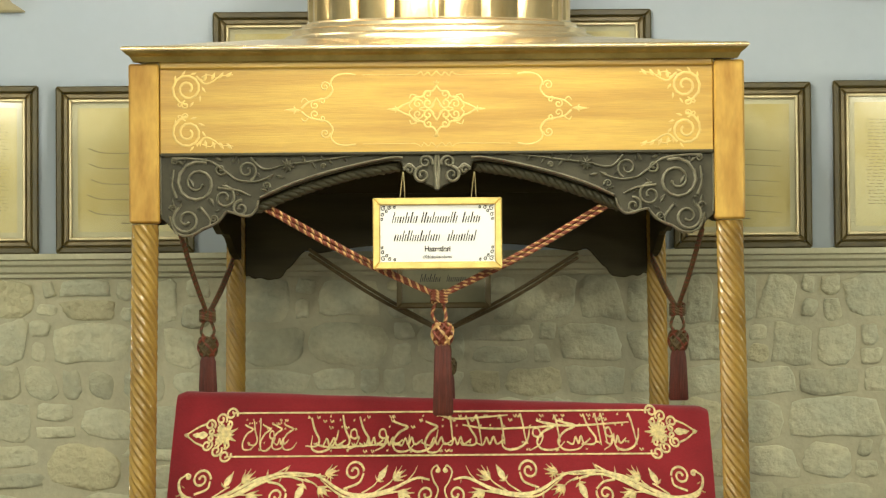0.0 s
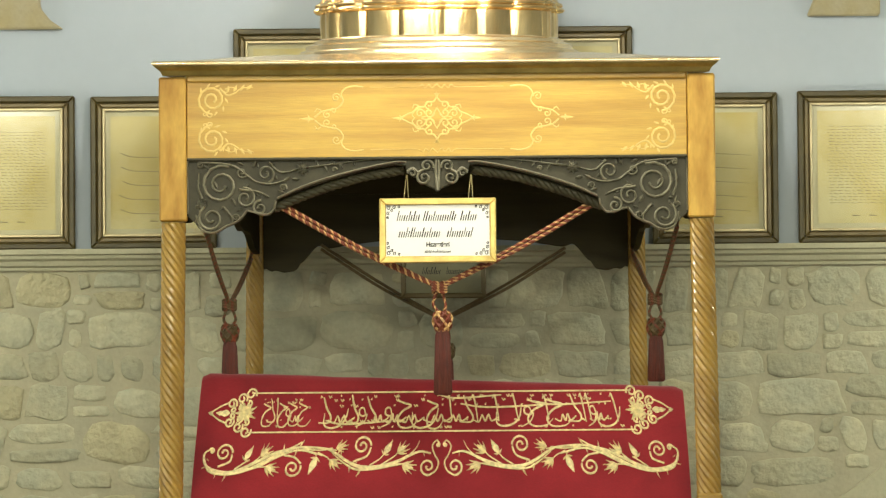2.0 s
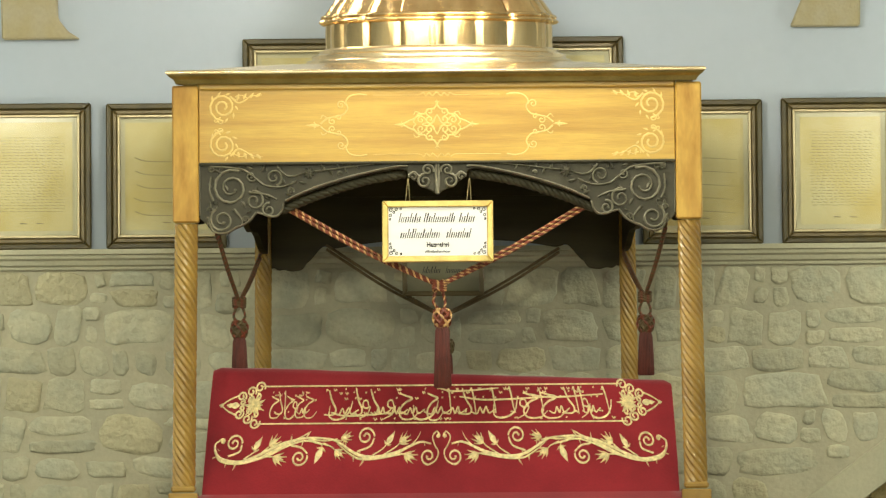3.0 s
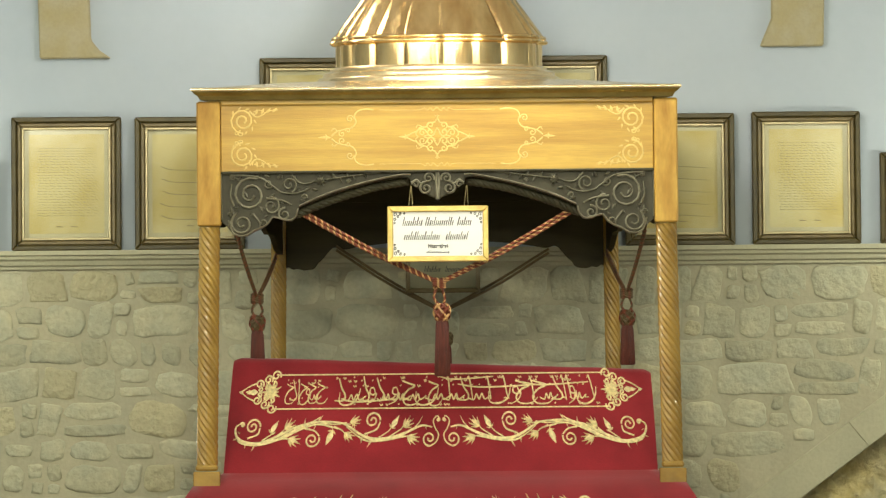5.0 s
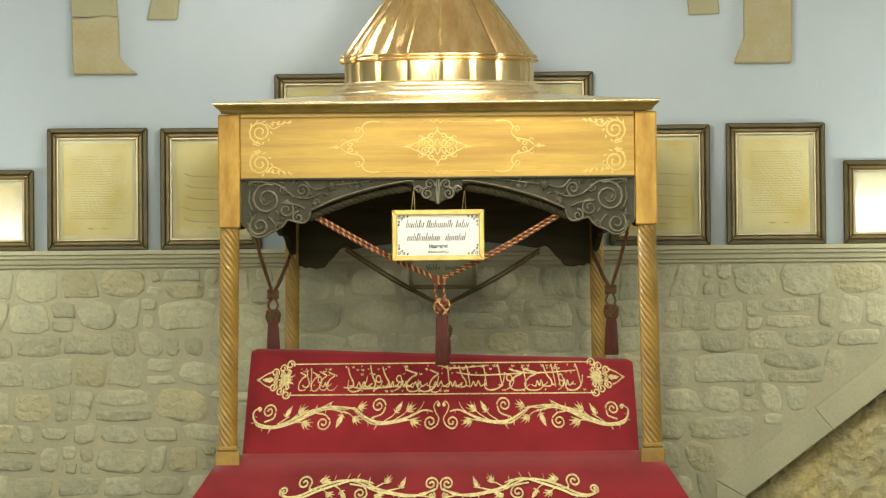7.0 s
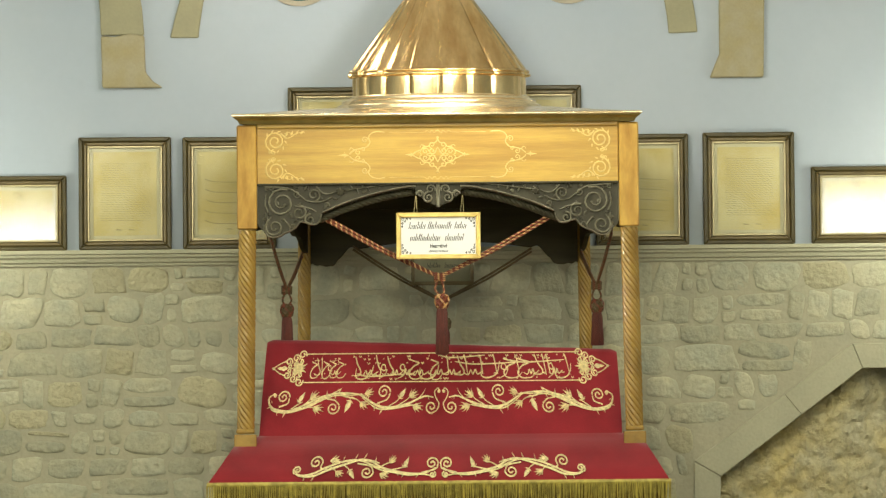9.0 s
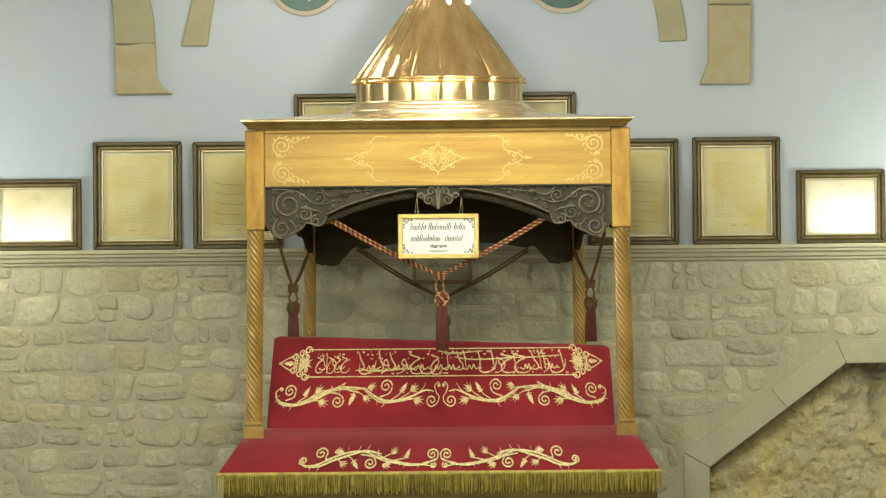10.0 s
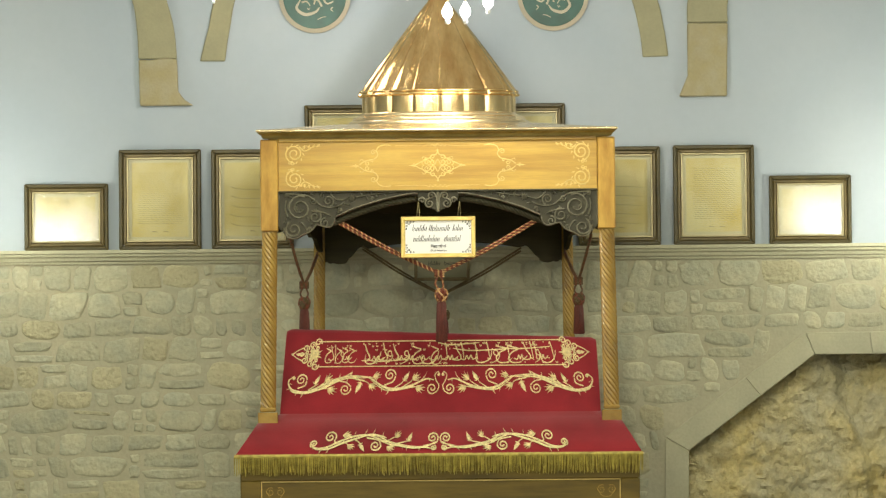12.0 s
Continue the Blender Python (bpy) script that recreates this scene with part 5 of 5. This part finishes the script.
# ---- framed documents ----
def document(x0, x1, z0, z1, style, seed, label, y_back=PAINT_Y - 0.002, fw=0.060, lean=0.0):
    rng = random.Random(seed)
    y = y_back - 0.042
    ob = thing("framed_document", ((x0 + x1) / 2, y + 0.02, z0), label, "picture frame", "framed documents on the wall")
    for b in frame_bars(x0, x1, z0, z1, fw * 0.42, y, y_back, 0.005):
        part("frame_bar", b, FRAMEWOOD, ob, "dark brown outer moulding", smooth=False)
    a = fw * 0.42
    for b in frame_bars(x0 + a, x1 - a, z0 + a, z1 - a, fw * 0.40, y + 0.010, y_back, 0.006):
        part("frame_slope", b, FRAMEOLIVE, ob, "olive-gilt sloping moulding", smooth=False)
    a = fw * 0.82
    for b in frame_bars(x0 + a, x1 - a, z0 + a, z1 - a, fw * 0.20, y + 0.005, y_back, 0.003):
        part("frame_bead", b, FRAMEGOLD, ob, "thin gold inner bead", smooth=False)
    a = fw
    part("mount", block(x0 + a, x1 - a, y + 0.026, y_back, z0 + a, z1 - a), MOUNT, ob, "cream mount", smooth=False)
    m = 0.022
    px0, px1, pz0, pz1 = x0 + a + m, x1 - a - m, z0 + a + m, z1 - a - m
    paper = part("paper", block(px0, px1, y + 0.0225, y + 0.0255, pz0, pz1), PAPER, ob, "yellowed old paper", smooth=False)
    bm = bmesh.new()
    to3 = on_plane(y + 0.0222)
    W, Hh = px1 - px0, pz1 - pz0
    if style in ("tughra", "small"):
        k = 1.0 if style == "tughra" else 0.6
        tx = px0 + W * (0.78 if x0 < 0 else 0.30) if style == "tughra" else px0 + W * 0.5
        tz = pz1 - Hh * (0.20 if style == "tughra" else 0.10)
        for d in (0, 0.012, 0.024):
            stroke(bm, [(tx + d * k, tz - 0.02 * k), (tx + d * k + 0.002, tz + 0.05 * k)], 0.004 * k, 0.002, to3, 0.0006)
        stroke(bm, spiral(tx - 0.03 * k, tz, 0.035 * k, 0.012 * k, 0, 1.3), 0.003, 0.003, to3, 0.0006)
        stroke(bm, spiral(tx + 0.01 * k, tz - 0.02 * k, 0.03 * k, 0.006 * k, 180, 1.4), 0.005 * k, 0.004 * k, to3, 0.0006)
    n = {"tughra": 5, "dense": 26, "small": 7}[style]
    top, bottom = (0.36, 0.86) if style == "tughra" else (0.14, 0.82) if style == "dense" else (0.32, 0.85)
    for i in range(n):
        v = pz1 - Hh * (top + (bottom - top) * i / max(1, n - 1))
        u0, u1 = px0 + W * rng.uniform(0.10, 0.16), px1 - W * rng.uniform(0.08, 0.13)
        if style == "tughra":
            stroke(bm, path2((u0, v + 0.016), (u0 + 0.05, v), (u0 + 0.16, v - 0.004), (u1, v - 0.012)), 0.0045, 0.002, to3, 0.0006)
        else:
            x = u0
            while x < u1:
                w = rng.uniform(0.008, 0.028)
                stroke(bm, [(x, v + rng.uniform(-0.001, 0.002)), (min(u1, x + w), v + rng.uniform(-0.002, 0.001) - 0.01 * (x - u0))], 0.0032, 0.0018, to3, 0.0005)
                x += w + rng.uniform(0.004, 0.010)
    for k in range(2):
        u0 = px0 + W * rng.uniform(0.2, 0.75)
        stroke(bm, [(u0, pz0 + Hh * 0.07), (u0 + 0.032, pz0 + Hh * 0.066)], 0.006, 0.004, to3, 0.0006)
    tagged(part("writing", bm, INK, paper, "faded brown handwriting lines"), kind="stuff")
    g = part("glass_pane", block(x0 + fw * 0.9, x1 - fw * 0.9, y + 0.016, y + 0.018, z0 + fw * 0.9, z1 - fw * 0.9), GLASS, ob, smooth=False)
    g.visible_shadow = False
    if lean:
        ob.location.y -= 0.021
        ob.rotation_euler.x = -radians(lean)
    return ob


LZ = LEDGE_Z + 0.002
document(-2.655, -2.122, LZ, 2.568, "small", 1, "small wide framed document with glare on its glass")
document(-2.052, -1.530, LZ, 2.782, "dense", 2, "tall framed document densely written on yellowed paper", lean=1.6)
document(-1.464, -0.942, LZ, 2.778, "tughra", 3, "tall framed document with an inked emblem and sweeping lines", lean=1.6)
document(0.868, 1.391, LZ, 2.774, "tughra", 4, "tall framed document with an inked emblem beside the canopy", lean=1.6)
document(1.474, 1.990, LZ, 2.778, "dense", 5, "tall framed document densely written with slanting lines", lean=1.6)
document(2.084, 2.606, LZ, 2.580, "small", 6, "small wide framed document with bright glare on its glass")
document(-0.868, 0.790, 2.655, 3.055, "dense", 7, "long framed document hung high behind the dome")


# ---- round calligraphy boards ----
def roundel(x, z, seed, label):
    y = PAINT_Y - 0.03
    ob = thing("calligraphy_roundel", (x, y, z - 0.228), label, "wall sign", "round boards on the wall")

    def disc(r, y0, y1, n=56):
        return extruded([(x + r * math.cos(2 * math.pi * k / n), z + r * math.sin(2 * math.pi * k / n)) for k in range(n)], y0, y1, 0.003)
    part("rim", disc(0.228, y, PAINT_Y - 0.002), CREAM, ob, "cream painted rim")
    part("board", disc(0.200, y - 0.004, y - 0.0005), GREEN, ob, "deep green round board", smooth=False)
    bm = bmesh.new()
    to3 = on_plane(y - 0.0045, x)
    k = 1.0 if seed == 1 else -0.92
    for pts, w0, w1, wm in ((path2((-0.10, z - 0.02), (-0.125, z - 0.075), (-0.07, z - 0.118), (0.0, z - 0.105), (0.035, z - 0.07)), 0.008, 0.006, 0.024), (path2((0.055, z + 0.10), (0.06, z), (0.085, z - 0.045), (0.13, z - 0.03)), 0.018, 0.008, None), (path2((0.0, z + 0.12), (0.012, z + 0.02), (-0.005, z - 0.05)), 0.018, 0.010, None), (path2((-0.14, z + 0.05), (-0.06, z + 0.0), (0.02, z - 0.02), (0.05, z - 0.065)), 0.008, 0.014, None), (path2((-0.09, z - 0.035), (-0.055, z - 0.03), (-0.03, z - 0.06)), 0.012, 0.006, None), (path2((0.02, z - 0.155), (0.05, z - 0.140), (0.08, z - 0.135)), 0.006, 0.004, None), (path2((0.125, z - 0.07), (0.112, z - 0.085), (0.128, z - 0.10)), 0.008, 0.005, None), (path2((-0.05, z - 0.075), (-0.042, z - 0.085), (-0.034, z - 0.073)), 0.006, 0.005, None)):
        stroke(bm, [(0.92 * k * u, z + 0.92 * (v - z)) for u, v in pts], w0, w1, to3, 0.002, wm)
    part("calligraphy", bm, CREAM, ob, "cream sweeping brush strokes")


roundel(-0.797, 3.744, 1, "round green board with cream calligraphy strokes and rim")
roundel(0.722, 3.745, 2, "round teal-green board with cream calligraphy strokes and rim")


# ---- chandeliers ----
def chandelier(x, y, z_ring, r, drops, bulb_r, label):
    """A metal ring on chains, with glass drop lamps; drops of (angle, tip height)."""
    ob = thing("chandelier", (x, y, HALL_TOP), label, "chandelier")
    bm = bmesh.new()
    tube(bm, [(x + r * math.cos(a), y + r * math.sin(a), z_ring) for a in (2 * math.pi * k / 40 for k in range(41))], 0.012, 8)
    part("ring", bm, BRASS, ob, "brass ring")
    bm = bmesh.new()
    for k in range(4):
        a = math.pi / 4 + k * math.pi / 2
        tube(bm, [(x + r * math.cos(a), y + r * math.sin(a), z_ring), (x, y, z_ring + 0.6)], 0.004, 6)
    tube(bm, [(x, y, z_ring + 0.6), (x, y, HALL_TOP)], 0.006, 6)
    part("chain", bm, BRASS, ob)
    for ang, tip in drops:
        a = radians(ang)
        bx, by = x + r * math.cos(a), y + r * math.sin(a)
        s = bulb_r
        stem = revolved([(0.004, 0), (0.004, z_ring - tip - 3.9 * s)], (bx, by, tip + 3.9 * s), 8)
        part("stem", stem, BRASS, ob)
        bulb = part("bulb", revolved([(0.25 * s, 0.95 * s), (0.55 * s, 1.15 * s), (0.9 * s, 1.7 * s), (s, 2.3 * s), (0.8 * s, 3.0 * s), (0.35 * s, 3.6 * s), (0.25 * s, 4.0 * s)], (bx, by, tip), 20), BULB, ob, "lit glass drop lamp")
        part("bead", revolved([(0.12 * s, 0), (0.40 * s, 0.15 * s), (0.50 * s, 0.5 * s), (0.40 * s, 0.85 * s), (0.15 * s, 0.95 * s)], (bx, by, tip), 16), CRYSTAL, bulb, "clear glass bead")


chandelier(0.20, -0.75, 3.75, 0.165, ((200, 3.412), (253, 3.408), (302, 3.465), (20, 3.62), (110, 3.62)), 0.032, "small ring chandelier with brightly lit glass drop lamps")
chandelier(-0.80, 0.45, 3.96, 0.60, ((0, 3.648), (266, 3.655), (232, 3.655), (180, 3.642), (300, 3.75), (60, 3.75), (120, 3.75)), 0.021, "wide ring chandelier with small lit glass drops")

# ---- floor lamps, added out of view ----
for side in (-1, 1):
    x, y = side * 3.04, 0.55
    ob = thing("floor_lamp", (x, y, 0), "tall brass floor lamp put out of view, with a lit glass bowl", "lamp", "floor lamps beside the tomb")
    part("foot", revolved([(0.16, 0), (0.16, 0.02), (0.05, 0.05), (0.02, 0.08)], (x, y, 0), 28), WIRE, ob)
    part("pole", revolved([(0.013, 0), (0.013, 2.08)], (x, y, 0.081), 12), WIRE, ob)
    part("bowl", revolved([(0.02, 0), (0.07, 0.01), (0.11, 0.04), (0.125, 0.08), (0.11, 0.085)], (x, y, 2.162), 28), BULB, ob, "lit glass bowl")

# ---- stones of the rubble wall ----
rng = random.Random(21)


def above_niche(px, pz):
    """Whether a point of the wall lies clear of the niche's surround."""
    if px < 1.372 or px > 4.43:
        return True
    return pz > 0.945 + min(max(px - 1.405, 0.0) * 0.7325, 0.657)


def lay(quad, gap, again=True):
    """One rubble stone in a four-sided place of the wall, its outline uneven and its corners knocked off."""
    cx, cz = sum(q[0] for q in quad) / 4, sum(q[1] for q in quad) / 4
    w, h = (quad[1][0] - quad[0][0] + quad[2][0] - quad[3][0]) / 4, (quad[3][1] - quad[0][1] + quad[2][1] - quad[1][1]) / 4
    w, h = max(0.012, w - gap), max(0.010, h - gap * rng.uniform(0.5, 1.1))
    power = rng.choice((3.2, 5.0, 8.0, 12.0, 16.0))
    skew, taper, tilt = rng.uniform(-0.22, 0.22), rng.uniform(-0.12, 0.12), radians(rng.gauss(0, 1.8))
    ring = []
    for k in range(18):
        a = 2 * math.pi * (k + rng.uniform(-0.3, 0.3)) / 18
        c, d = math.cos(a), math.sin(a)
        r = (abs(c) ** power + abs(d) ** power) ** (-1 / power) * (1 + rng.gauss(0, 0.028))
        u, v = w * r * c, h * r * d
        u *= 1 + taper * v / h
        u += skew * v
        v += 0.10 * h * math.sin(2.3 * u / w + power)
        ring.append((u * math.cos(tilt) - v * math.sin(tilt), u * math.sin(tilt) + v * math.cos(tilt)))
    if cz + max(v for _, v in ring) > LEDGE_Z - 0.092:
        ring = [(u, min(v, LEDGE_Z - 0.092 - cz)) for u, v in ring]
    if not all(above_niche(cx + u, cz + v) for u, v in ring):
        if again:
            bl, br, tr, tl = quad
            for q in ([bl, split(bl, br, 0.5), split(tl, tr, 0.5), tl], [split(bl, tl, 0.55), split(br, tr, 0.55), tr, tl]):
                if lay(q, gap, False):
                    break
        return False
    n = len(ring)
    dome = rng.uniform(0.004, 0.011)
    lean = rng.uniform(-0.03, 0.03), rng.uniform(-0.05, 0.03)
    verts = [(u, 0.004, v) for u, v in ring]
    for k, f in ((0.97, 0.45), (0.91, 0.85), (0.62, 1.0)):
        verts += [(u * k, -dome * f + lean[0] * u + lean[1] * v + rng.uniform(-0.0012, 0.0012), v * k) for u, v in ring]
    verts.append((0, -dome - rng.uniform(-0.001, 0.002), 0))
    faces = [(r * n + i, r * n + (i + 1) % n, (r + 1) * n + (i + 1) % n, (r + 1) * n + i) for r in (0, 1, 2) for i in range(n)] + [(3 * n + i, 3 * n + (i + 1) % n, 4 * n) for i in range(n)]
    me = bpy.data.meshes.new("stone")
    me.from_pydata(verts, [], faces)
    me.polygons.foreach_set("use_smooth", [True] * len(faces))
    me.materials.append(STONE_WARM if rng.random() < 0.12 else STONE)
    st = new("stone", me)
    st.parent = stone_wall
    st.location = (cx, WALL_Y, cz)
    return True


edges = [0.42]
while edges[-1] < 1.94:
    edges.append(edges[-1] + rng.choice((0.085, 0.115, 0.135, 0.15, 0.165)))
edges = [0.42 + (e - 0.42) * (2.052 - 0.42) / (edges[-1] - 0.42) for e in edges]


def course(i, x):
    wave = 0 if i == len(edges) - 1 else 0.042 * noise.noise(Vector((x * 1.7, i * 5.3, 0.7)))
    return edges[i] + wave


for i in range(len(edges) - 1):
    h = edges[i + 1] - edges[i]
    x = -3.30 + rng.uniform(0, 0.2)
    lean = 0.0
    while x < 3.25:
        w = min(0.38, max(0.085, rng.gauss(0.19, 0.085)))
        nxt = rng.uniform(-0.025, 0.025)
        bl, br = (x - lean, course(i, x)), (x + w - nxt, course(i, x + w))
        tr, tl = (x + w + nxt, course(i + 1, x + w)), (x + lean, course(i + 1, x))
        gap = rng.uniform(0.005, 0.017)
        kind = rng.random()
        if kind < 0.20 and h > 0.12 or w < 0.6 * h:
            s = rng.uniform(0.38, 0.62)
            ml, mr = split(bl, tl, s), split(br, tr, s + rng.uniform(-0.08, 0.08))
            lay([bl, br, mr, ml], gap)
            lay([ml, mr, tr, tl], gap)
        elif kind < 0.30 and w > 0.2:
            s = rng.uniform(0.35, 0.65)
            mb, mt = split(bl, br, s), split(tl, tr, s + rng.uniform(-0.1, 0.1))
            lay([bl, mb, mt, tl], gap)
            lay([mb, br, tr, mt], gap * 1.6)
        else:
            lay([bl, br, tr, tl], gap)
        x, lean = x + w, nxt
